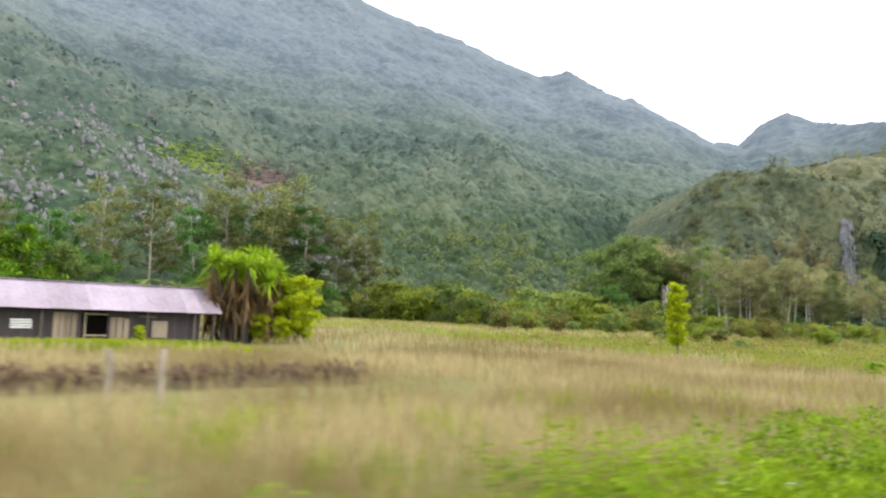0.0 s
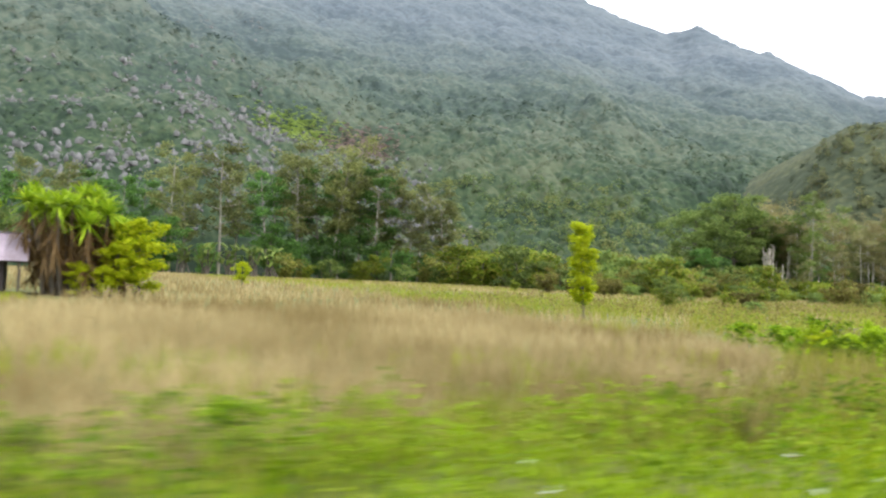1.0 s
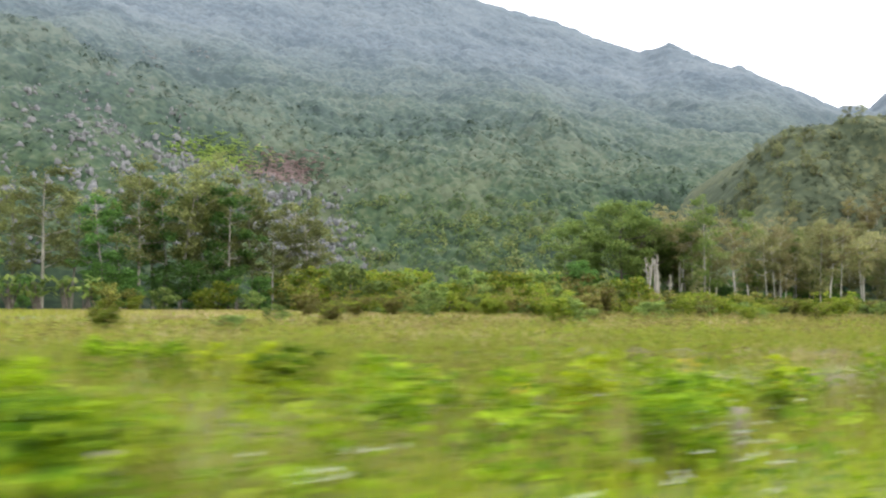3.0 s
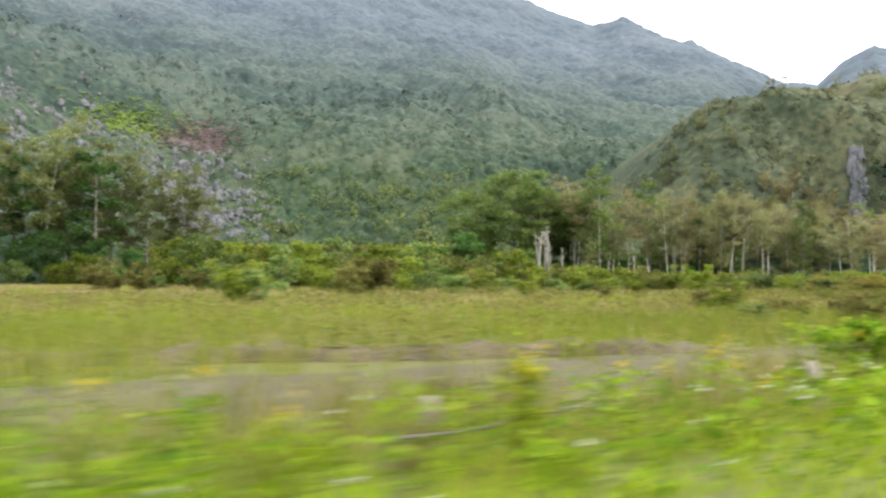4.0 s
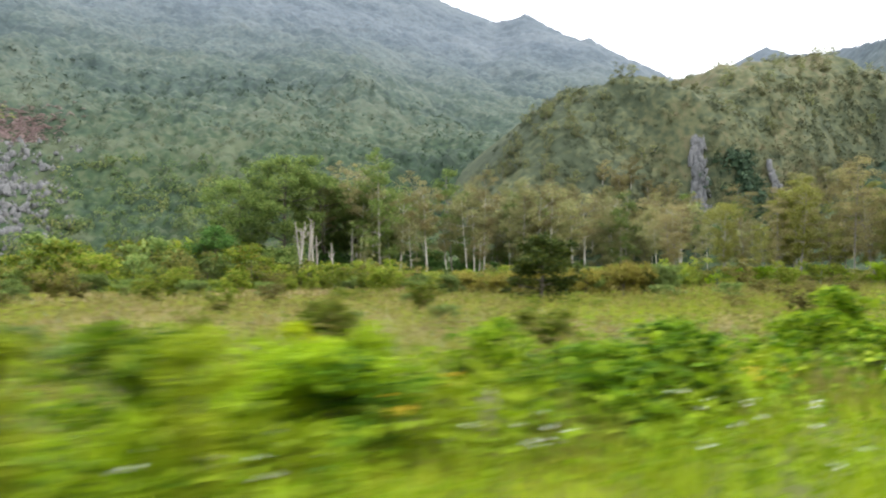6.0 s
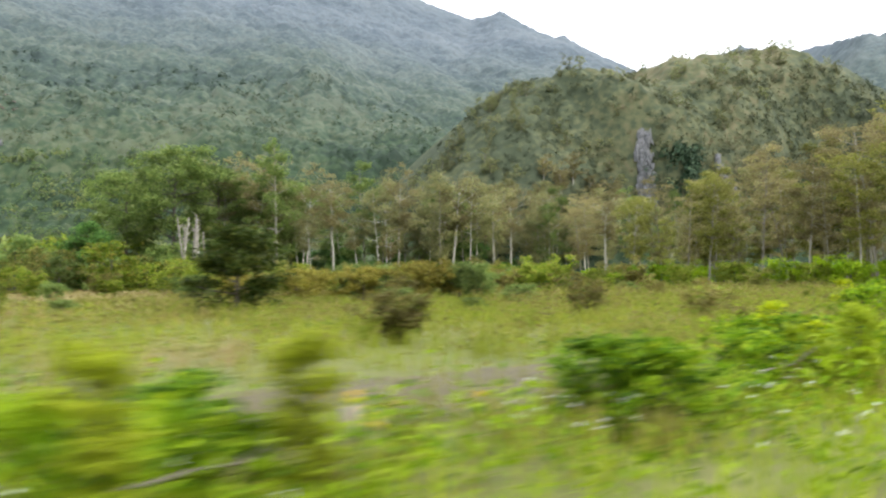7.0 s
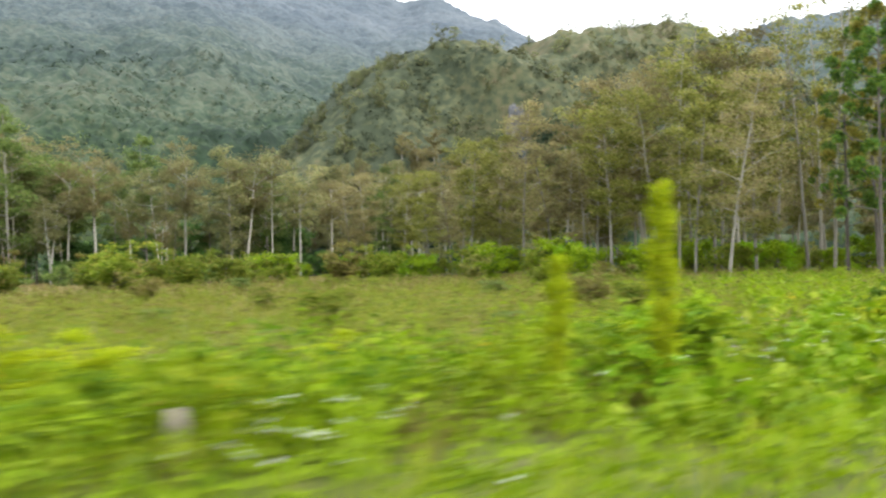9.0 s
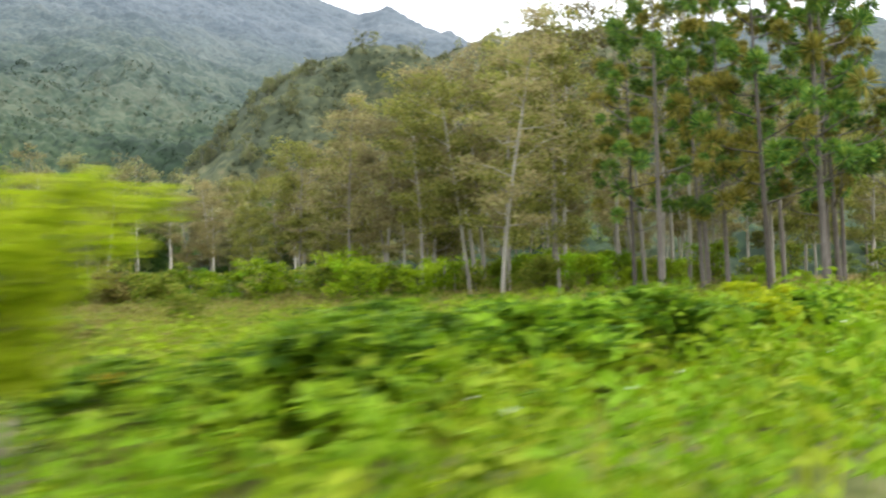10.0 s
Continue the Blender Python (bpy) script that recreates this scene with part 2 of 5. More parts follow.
M_ROOF = surface("aged_tin", [(0.192, 0.147, 0.176), (0.278, 0.229, 0.284), (0.355, 0.302, 0.372)], 0.8, 7.0, 0.55, 0.15, (1, 0.3, 1), metal=0.0, dist=0.01, rand=0.2)
M_PLANK = surface("dark_plank", [(0.017, 0.0145, 0.015), (0.0382, 0.0306, 0.032), (0.068, 0.0561, 0.055)], 1.5, 25.0, 0.9, 0.4, (1, 1, 0.1), dist=0.01)
M_BOARD = surface("pale_board", [(0.125, 0.0975, 0.0663), (0.195, 0.156, 0.113), (0.257, 0.218, 0.164)], 2.0, 25.0, 0.9, 0.4, (1, 1, 0.12), dist=0.01)
M_WHITE = surface("white_louvre", [(0.5, 0.5, 0.5), (0.62, 0.62, 0.62), (0.7, 0.7, 0.7)], 3.0, 30.0, 0.6, 0.1, rand=0.05)
M_BANK = surface("dry_bank", [(0.054, 0.0414, 0.0242), (0.12, 0.0954, 0.0572), (0.216, 0.172, 0.11)], 1.2, 9.0, 0.95, 1.0, dist=0.15)
M_TRACK = surface("dirt_track", [(0.0523, 0.0486, 0.022), (0.0831, 0.0712, 0.0367), (0.123, 0.102, 0.061)], 0.5, 6.0, 0.95, 0.5)
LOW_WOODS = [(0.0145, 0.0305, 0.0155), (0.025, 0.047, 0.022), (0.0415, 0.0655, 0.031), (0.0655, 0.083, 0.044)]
# upper slope tones with the distance haze painted in
HAZY_WOODS = [(0.07, 0.092, 0.113), (0.083, 0.107, 0.128), (0.098, 0.122, 0.142), (0.114, 0.137, 0.156)]
M_WOODS = woods("mountain_woods", LOW_WOODS, 0.3, 0.0, high=HAZY_WOODS)
HILL_WOODS = [(0.047, 0.061, 0.035), (0.073, 0.086, 0.045), (0.097, 0.104, 0.053), (0.121, 0.112, 0.063)]
M_HILLWOODS = woods("hill_woods", HILL_WOODS, 0.4, 0.0, cells=0.1)
# crown leaves: the woods' tones brightened in colour to offset their own shading
M_HILLSCRUB = woods("hill_scrub", [(1.15 * r, 1.15 * g, 1.15 * b) for r, g, b in HILL_WOODS], 0.4, 0.14, 0.2, cells=0.14)
M_CROWNS = woods("mountain_crowns", [(1.6 * r, 1.5 * g, 1.5 * b) for r, g, b in LOW_WOODS], 0.3, 0.07, 0.2, high=[(1.08 * r, 1.08 * g, 1.06 * b) for r, g, b in HAZY_WOODS])
# ---- the lie of the land ----
O_X, O_Y = 100.0, 0.0


def bumps(x, y, s, octaves=4, seed=0.0):
    """Cheap rolling relief in -1..1 from crossed waves."""
    z, a, f = 0.0, 0.5, 1.0 / s
    for k in range(octaves):
        c, d = math.cos(1.3 * k + seed), math.sin(1.3 * k + seed)
        u, v = (c * x + d * y) * f, (-d * x + c * y) * f
        z = z + a * np.sin(u * 6.28 + 1.7 * k + 1.5 * np.sin(v * 4.1 + seed)) * np.cos(v * 5.3 + 0.9 * k + np.sin(u * 3.7))
        a, f = a * 0.52, f * 2.03
    return z


# azimuth from the field's normal, crest slope as seen from the road, crest distance, middle slope
RIDGE_AZ = [-60, -20, 10, 20, 23.8, 27.7, 30.7, 33.5, 36.3, 39.6, 41.8, 45.0, 46.6, 49.8, 52.5, 55.0, 56.6, 58.4, 60.0, 62, 66, 72, 85]
RIDGE_EL = [.46, .48, .48, .465, .444, .416, .4, .386, .361, .337, .347, .313, .308, .274, .2475, .24, .265, .28, .266, .262, .266, .26, .2]
RIDGE_R = [1400, 1400, 1480, 1480, 1480, 1480, 1470, 1454, 1430, 1370, 1345, 1230, 1205, 1200, 1300, 1480, 1560, 1580, 1450, 1250, 970, 950, 950]
SLOPE_AZ, SLOPE_K = [-60, -10, 10, 18, 25, 30, 36, 43, 50, 60, 85], [.5, .5, .48, .42, .43, .43, .375, .335, .29, .24, .22]


def mountain_height(x, y):
    dx, dy = x - O_X, y - O_Y
    az, r = np.degrees(np.arctan2(dx, dy)), np.hypot(dx, dy)
    el, rc, k = np.interp(az, RIDGE_AZ, RIDGE_EL), np.interp(az, RIDGE_AZ, RIDGE_R), np.interp(az, SLOPE_AZ, SLOPE_K)
    foot = 225.0 + 10 * np.sin(az * 0.2)
    mid = 620.0
    zc, zm = el * rc, k * (mid - foot)
    lower = zm * (r - foot) / (mid - foot)
    upper = zm + (zc - zm) * ((r - mid) / (rc - mid)) ** 1.15 if not isinstance(r, np.ndarray) else zm + (zc - zm) * (np.clip((r - mid) / (rc - mid), 0, None)) ** 1.15
    z = np.where(r < mid, lower, upper)
    z = np.where(r > rc, zc - 0.5 * (r - rc), z)
    fade = np.clip((r - foot) / 120, 0, 1) * np.clip((rc - r) / 200, 0, 1)
    z = z + 14 * bumps(x, y, 230.0, 4, 0.7) * fade
    z = z + 20 * np.exp(-((x - 28) / 68) ** 2 - ((y - 488) / 36) ** 2) - 22 * np.exp(-((x - 20) / 95) ** 2 - ((y - 565) / 42) ** 2)
    return z


HILL_X = [248, 262, 275, 285, 296, 305, 317, 329, 347, 360, 372, 388, 398, 407, 418, 430, 442, 457, 480, 495, 512, 560, 640, 760, 900]
HILL_Z = [-9, 0, 14, 27, 38, 48, 60, 70, 81, 78, 77, 79, 88, 91, 94, 95, 99, 103, 105, 101, 102, 98, 90, 66, 40]
CREST_X, CREST_Y = [255, 285, 347, 400, 464, 520, 600, 900], [215, 225, 237, 225, 205, 205, 215, 240]


def hill_height(x, y):
    """Steepest where the bluff steps forward beside the bare cliff."""
    zc, yc = np.interp(x, HILL_X, HILL_Z), np.interp(x, CREST_X, CREST_Y)
    y0 = np.interp(x, [250, 300, 340, 356, 420, 600, 900], [166, 158, 160, 151, 146, 140, 130]) + 4 * np.sin(x * 0.06)
    u = np.clip((y - y0) / (yc - y0), 0, 1)
    z = zc * (1 - (1 - u) ** np.interp(x, [290, 345, 357, 420, 600], [2.1, 2.5, 5.5, 3.8, 3.0]))
    z = z + np.where(y > yc, -0.35 * (y - yc), 0)
    return np.where(y < y0, -3.0, z) + 5 * bumps(x, y, 46.0, 4, 2.0) * np.clip(u * (1 - u) * 4, 0, 1)


# ---- mesh helpers ----


def mesh_np(name, verts, faces, mat, smooth=False):
    """A mesh from arrays: verts (n, 3), faces (m, k)."""
    verts, faces = np.asarray(verts, np.float32), np.asarray(faces, np.int32)
    me = bpy.data.meshes.new(name)
    m, k = faces.shape
    me.vertices.add(len(verts))
    me.vertices.foreach_set("co", verts.ravel())
    me.loops.add(m * k)
    me.loops.foreach_set("vertex_index", faces.ravel())
    me.polygons.add(m)
    me.polygons.foreach_set("loop_start", np.arange(m, dtype=np.int32) * k)
    if smooth:
        me.polygons.foreach_set("use_smooth", np.ones(m, dtype=bool))
    me.materials.append(mat)
    me.update(calc_edges=True)
    return me


def stuff(name, verts, faces, mat, label, category, smooth=False):
    return tagged(new(name, mesh_np(name, verts, faces, mat, smooth)), label, category, kind="stuff")


def join(*pieces):
    vs, fs, n = [], [], 0
    for v, f in pieces:
        vs.append(np.asarray(v, float))
        fs.append(np.asarray(f) + n)
        n += len(v)
    return np.concatenate(vs), np.concatenate(fs)


def unit(v):
    return v / (np.linalg.norm(v, axis=-1, keepdims=True) + 1e-9)


def leaves(c, size, rng, up=1.1, width=0.45, droop=0.15):
    """Diamond leaves, one at each centre."""
    n = len(c)
    nor = unit(rng.normal(size=(n, 3)) + np.array([0, 0, up * 1.6]))
    t = unit(np.cross(nor, rng.normal(size=(n, 3))))
    b = np.cross(nor, t)
    s = np.broadcast_to(np.asarray(size, float), (n,))[:, None] * rng.uniform(0.7, 1.3, (n, 1))
    v = np.stack([c - t * s * 0.5, c + b * s * width * 0.5 + nor * s * 0.06, c + t * s * 0.5 - nor * s * droop, c - b * s * width * 0.5 + nor * s * 0.06], 1)
    return v.reshape(-1, 3), np.arange(4 * n).reshape(n, 4)


def spikes(c, way, length, width, rng):
    """Thin diamonds pointing along way: needles and straps."""
    n = len(c)
    way = unit(way)
    side = unit(np.cross(way, rng.normal(size=(n, 3))))
    ln_ = np.broadcast_to(np.asarray(length, float), (n,))[:, None]
    v = np.stack([c, c + way * ln_ * 0.45 + side * width * 0.5, c + way * ln_, c + way * ln_ * 0.45 - side * width * 0.5], 1)
    return v.reshape(-1, 3), np.arange(4 * n).reshape(n, 4)


def straps(c, way, length, width, droop, rng):
    """Long arching leaves of three lengths each."""
    n, way = len(c), unit(way)
    side = unit(np.cross(way, np.array([0, 0, 1.0]) + 0.2 * rng.normal(size=(n, 3))))
    ln_ = np.broadcast_to(np.asarray(length, float), (n,))[:, None]
    dr = np.broadcast_to(np.asarray(droop, float), (n,))[:, None]
    rows, ws = [], (0.7, 1.0, 0.7, 0.08)
    for k, w in enumerate(ws):
        s = k / 3
        p = c + way * ln_ * s - np.array([0, 0, 1.0]) * dr * ln_ * s * s
        rows += [p - side * width * w * 0.5, p + side * width * w * 0.5]
    v = np.stack(rows, 1).reshape(-1, 3)
    base = np.arange(n)[:, None] * 8
    f = np.concatenate([base + np.array([[2 * k, 2 * k + 1, 2 * k + 3, 2 * k + 2]]) for k in range(3)])
    return v, f


def blades(p, h, w, rng, lean=0.35):
    """Grass blades of three triangles each, bending over."""
    n = len(p)
    a = rng.uniform(0, 6.283, n)
    side = np.stack([np.cos(a), np.sin(a), np.zeros(n)], 1)
    a2 = rng.uniform(0, 6.283, n)
    to = np.stack([np.cos(a2), np.sin(a2), np.zeros(n)], 1) * (rng.uniform(0.2, 1.0, n) * lean)[:, None]
    h = np.broadcast_to(np.asarray(h, float), (n,))[:, None]
    w = np.broadcast_to(np.asarray(w, float), (n,))[:, None]
    z = np.array([0, 0, 1.0])
    mid = p + (z * 0.55 + to * 0.25) * h
    v = np.stack([p - side * w * 0.5, p + side * w * 0.5, mid - side * w * 0.4, mid + side * w * 0.4, p + (z + to) * h], 1).reshape(-1, 3)
    b = np.arange(n)[:, None] * 5
    f = np.concatenate([b + np.array([[0, 1, 3]]), b + np.array([[0, 3, 2]]), b + np.array([[2, 3, 4]])])
    return v, f


def tube(pts, radii, sides=6):
    """A tapered round limb along points."""
    pts, v, f = np.asarray(pts, float), [], []
    for i, (p, r) in enumerate(zip(pts, radii)):
        t = unit(pts[min(i + 1, len(pts) - 1)] - pts[max(i - 1, 0)])
        u = unit(np.cross(t, [0.31, 0.95, 0.05]))
        w = np.cross(t, u)
        for k in range(sides):
            a = 2 * math.pi * k / sides
            v.append(p + (u * math.cos(a) + w * math.sin(a)) * r)
    for i in range(len(pts) - 1):
        for k in range(sides):
            k2 = (k + 1) % sides
            f.append([i * sides + k, i * sides + k2, (i + 1) * sides + k2, (i + 1) * sides + k])
    return np.array(v), np.array(f)


def part(name, data, parent, label=""):
    ob = new(name, data)
    ob.parent = parent
    return tagged(ob, label)


def boxed(bm, size, at, turn=0.0, bevel=0.0):
    """Add a box of that size to a bmesh, its middle at a place."""
    made = bmesh.ops.create_cube(bm, size=1.0)["verts"]
    bmesh.ops.scale(bm, vec=size, verts=made)
    if turn:
        bmesh.ops.rotate(bm, verts=made, cent=(0, 0, 0), matrix=Matrix.Rotation(turn, 3, "Y"))
    bmesh.ops.translate(bm, vec=at, verts=made)
    if bevel:
        bmesh.ops.bevel(bm, geom=list({e for v in made for e in v.link_edges}), offset=bevel, segments=1, affect="EDGES")


def bm_part(name, bm, mat, parent, label=""):
    me = bpy.data.meshes.new(name)
    bm.to_mesh(me)
    bm.free()
    me.materials.append(mat)
    return part(name, me, parent, label)


# ---- ground, mountain and hill ----
def ground_height(x, y):
    near = np.clip((y - 1.5) / 3, 0, 1)
    return -0.15 * near + 0.08 * bumps(x, y, 17.0, 3) * near + 0.1 * np.clip((y - 10) / 60, 0, 1)


def grid_sheet(xs, ys, height):
    X, Y = np.meshgrid(xs, ys)
    Z = height(X, Y)
    n, m = len(xs), len(ys)
    i = np.arange(n * m).reshape(m, n)
    f = np.stack([i[:-1, :-1], i[:-1, 1:], i[1:, 1:], i[1:, :-1]], -1).reshape(-1, 4)
    return np.stack([X, Y, Z], -1).reshape(-1, 3), f


gx = np.concatenate([[-4000, -1500, -500, -150], np.arange(-60, 301, 2.5), [340, 420, 600, 1500, 4000]])
gy = np.concatenate([[-4000, -1000, -200, -40, -10], np.arange(-4, 40, 1.5), np.arange(42, 260, 6), [400, 1000, 4000]])
gv, gf = grid_sheet(gx, gy, ground_height)
tagged(new("ground", mesh_np("ground", gv, gf, M_GROUND, True)), "flat overgrown field of earth and dry grass", "ground", kind="structure")


def crowns(u, v, seed=0.0):
    """Tree crowns over a plan: 1 at a crown's middle, falling off to the creases between."""
    iu, iv, best = np.floor(u), np.floor(v), np.full(u.shape, 9.0)
    for a in (-1, 0, 1):
        for c in (-1, 0, 1):
            h = np.sin((iu + a) * 127.1 + (iv + c) * 311.7 + seed) * 43758.5453
            k = np.sin((iu + a) * 269.5 + (iv + c) * 183.3 + seed) * 28001.8384
            d = (iu + a + h - np.floor(h) - u) ** 2 + (iv + c + k - np.floor(k) - v) ** 2
            best = np.minimum(best, d * (0.7 + 0.9 * (k * 1.7 - np.floor(k * 1.7))))
    return np.clip(1 - best, -0.2, 1)


def canopy_height(x, y):
    """The mountain with its woods, crowns growing with distance from the road."""
    az, r = np.arctan2(x - O_X, y - O_Y), np.hypot(x - O_X, y - O_Y)
    q = np.log(r)
    rough = crowns(az / 0.0095, q / 0.017) + 0.5 * crowns(az / 0.0056 + 7, q / 0.0095, 3.0) + 1.1 * crowns(az / 0.021 + 3, q / 0.036, 9.0)
    grow = np.clip((r - 222) / 25, 0, 1)
    return mountain_height(x, y) + rough * 0.0105 * r * np.interp(r, [230, 500, 800, 1500], [1.0, 0.85, 0.5, 0.25]) * grow * (1 - 0.5 * scree_share(x, y)) - 0.5 - 0.006 * r * grow


# rock fields on the lower slope: middle x, y, half widths
SCREE = [(92, 338, 24, 46), (62, 277, 42, 27), (136, 280, 13, 24), (8, 284, 30, 22), (144, 322, 15, 36), (70, 380, 50, 40), (128, 640, 26, 26), (6, 345, 22, 16)]


def scree_share(x, y):
    s = np.zeros_like(x)
    for cx, cy, wx, wy in SCREE:
        s = np.maximum(s, np.exp(-(((x - cx) / wx) ** 2 + ((y - cy) / wy) ** 2) ** 1.5))
    return s


def polar_sheet(name, a0, a1, da, r0, r1, dq, height, mat, label, cat):
    az = np.radians(np.arange(a0, a1 + da / 2, da))
    rr = np.exp(np.arange(math.log(r0), math.log(r1), dq))
    A, R = np.meshgrid(az, rr)
    X, Y = O_X + R * np.sin(A), O_Y + R * np.cos(A)
    Z = height(X, Y)
    Z[0] = -8.0
    i = np.arange(X.size).reshape(X.shape)
    f = np.stack([i[:-1, :-1], i[1:, :-1], i[1:, 1:], i[:-1, 1:]], -1).reshape(-1, 4)
    return tagged(new(name, mesh_np(name, np.stack([X, Y, Z], -1).reshape(-1, 3), f, mat, True)), label, cat, kind="structure")


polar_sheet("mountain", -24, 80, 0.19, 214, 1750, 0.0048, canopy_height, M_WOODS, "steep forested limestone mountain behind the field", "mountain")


def hill_canopy(x, y):
    z = hill_height(x, y)
    rough = crowns(x / 3.6, y / 2.8) + 0.5 * crowns(x / 1.9 + 5, y / 1.5, 4.0)
    return z + rough * 0.9 * np.clip((z + 2) / 8, 0, 1) * (1 - ((np.abs(x - 345 - 0.25 * (z - 15)) < 3.0) & (z < 44)))


hv, hf = grid_sheet(np.concatenate([np.arange(247, 480, 0.9), np.arange(480, 905, 3.0)]), np.concatenate([np.arange(138, 250, 0.8), np.arange(250, 420, 6.0)]), hill_canopy)
tagged(new("hill", mesh_np("hill", hv, hf, M_HILLWOODS, True)), "steep wooded limestone hill beside the valley", "hill", kind="structure")


def icosa(sub):
    bm = bmesh.new()
    bmesh.ops.create_icosphere(bm, subdivisions=sub, radius=1.0)
    bm.verts.ensure_lookup_table()
    v = np.array([x.co[:] for x in bm.verts])
    f = np.array([[q.index for q in p.verts] for p in bm.faces])
    bm.free()
    return v, f


ICO1 = icosa(1)


def dome(ball):
    """The same without the underside that lies in the canopy."""
    v, f = ball
    return v, f[v[f][:, :, 2].mean(1) > -0.35]


ICO1 = dome(ICO1)


def leaf_domes(c, size, k, leaf, rng, flat=0.7, low=0.15):
    """Crowns as domes of k leafy tiles each, facing outwards."""
    n = len(c)
    a, h = rng.uniform(0, 6.283, (n, k)), rng.uniform(low, 1.0, (n, k))
    w = np.stack([np.cos(a) * np.sqrt(1 - h * h), np.sin(a) * np.sqrt(1 - h * h), h], -1)
    s = np.broadcast_to(np.asarray(size, float), (n,))[:, None, None]
    p = c[:, None, :] + w * s * np.array([1, 1, flat]) * rng.uniform(0.85, 1.08, (n, k, 1))
    nor = unit(w + np.array([0, 0, 0.3]) + 0.25 * rng.normal(size=w.shape)).reshape(-1, 3)
    p = p.reshape(-1, 3)
    t = unit(np.cross(nor, rng.normal(size=nor.shape)))
    b = np.cross(nor, t)
    q = leaf * rng.uniform(0.6, 1.35, (len(p), 1)) * np.repeat(np.broadcast_to(np.asarray(size, float), (n,)), k)[:, None] ** 0.3
    v = np.stack([p - t * q * 0.55, p + b * q * 0.42 + t * q * 0.1, p + t * q * 0.5 - nor * q * 0.15, p - b * q * 0.42 - t * q * 0.08], 1)
    return v.reshape(-1, 3), np.arange(4 * len(p)).reshape(-1, 4)


def clumps(c, size, rng, ball, flat=0.85, rough=0.28):
    """Uneven crowns, one island each."""
    bv, bf = ball
    n, k = len(c), len(bv)
    s = np.broadcast_to(np.asarray(size, float), (n,))[:, None, None]
    a = rng.uniform(0, 6.283, n)
    ca, sa = np.cos(a)[:, None], np.sin(a)[:, None]
    q = np.stack([bv[None, :, 0] * ca - bv[None, :, 1] * sa, bv[None, :, 0] * sa + bv[None, :, 1] * ca, np.repeat(bv[None, :, 2], n, 0)], -1)
    q = q * (1 + rough * rng.normal(size=(n, k, 1))) * np.stack([rng.uniform(0.8, 1.25, n), rng.uniform(0.8, 1.25, n), flat * rng.uniform(0.75, 1.35, n)], -1)[:, None, :]
    v = c[:, None, :] + q * s
    f = bf[None] + (np.arange(n) * k)[:, None, None]
    return v.reshape(-1, 3), f.reshape(-1, 3)


rng = np.random.default_rng(11)


# single crowns standing out of the woods on the mountain's lower slope
a, r = np.radians(rng.uniform(-22, 64, 3400)), np.exp(rng.uniform(math.log(230), math.log(520), 3400))
x, y = O_X + r * np.sin(a), O_Y + r * np.cos(a)
ok = (mountain_height(x, y) > 1) & (rng.uniform(size=len(r)) > 0.9 * scree_share(x, y)) & ~((x > 262) & (y < 236))
x, y, r = x[ok], y[ok], r[ok]
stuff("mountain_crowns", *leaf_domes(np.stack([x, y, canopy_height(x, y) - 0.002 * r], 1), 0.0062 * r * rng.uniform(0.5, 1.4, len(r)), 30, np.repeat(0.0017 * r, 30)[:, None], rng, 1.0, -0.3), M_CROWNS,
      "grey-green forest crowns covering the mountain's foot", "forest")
def on_hill(x, z):
    return np.array([np.interp(q, hill_height(np.full(110, p), np.linspace(138, 240, 110)), np.linspace(138, 240, 110)) for p, q in zip(x, z)])


# crowns spread evenly over the steep hill, thinning out along the bare cliff
n = 4300
x = 252 + rng.uniform(0, 1, n) ** 1.3 * 300
z = np.interp(x, HILL_X, HILL_Z) * rng.uniform(0.0, 1.0, n)
ok = (z > 0) & ~((np.abs(x - 344 - 0.2 * (z - 15)) < 2.4) & (z < 50))
x, z = x[ok], z[ok]
y = on_hill(x, z)
top = rng.uniform(size=len(x)) < 0.2
y = np.where(top, np.interp(x, CREST_X, CREST_Y) - 14 * rng.uniform(size=len(x)), y)
stuff("hill_scrub", *leaf_domes(np.stack([x, y, hill_height(x, y) - 0.3], 1), np.interp(x, [250, 600], [1.5, 2.8]) * rng.uniform(0.5, 1.5, len(x)), 34, np.repeat(np.interp(x, [250, 600], [0.5, 0.8]), 34)[:, None], rng, 1.0, -0.3), M_HILLSCRUB,
      "grey-green scrub covering the steep hill", "scrub")

# pale rock: broken limestone blocks on the slope and a bare cliff strip on the hill
rx_, ry_, rs_ = [], [], []
for cx, cy, wx, wy in SCREE:
    n = int(wx * wy * (0.3 if wx < 16 else 0.085 if cy < 340 else 0.035))
    mx_, my_ = cx + wx * 0.72 * rng.normal(size=n), cy + wy * 0.72 * rng.normal(size=n)
    k = 1 + (13 * rng.uniform(size=n) ** 2.2).astype(int)
    rx_.append(np.repeat(mx_, k) + 2.9 * rng.normal(size=k.sum()))
    ry_.append(np.repeat(my_, k) + 5.4 * rng.normal(size=k.sum()))
x, y = np.concatenate(rx_), np.concatenate(ry_)
ok = (np.hypot(x - O_X, y - O_Y) > 232)
x, y = x[ok], y[ok]
stuff("limestone_scree", *clumps(np.stack([x, y, canopy_height(x, y) + 0.35], 1), 0.28 + 1.1 * rng.uniform(0, 1, len(x)) ** 2.4, rng, ICO1, flat=1.3, rough=0.4), M_ROCK,
      "pale broken limestone rocks showing through the forest", "rocks")
zc_ = rng.uniform(2, 52, 420)
xc_ = 344 + 0.2 * (zc_ - 15) + rng.normal(size=420) * 0.75
side = rng.uniform(size=420) < 0.12
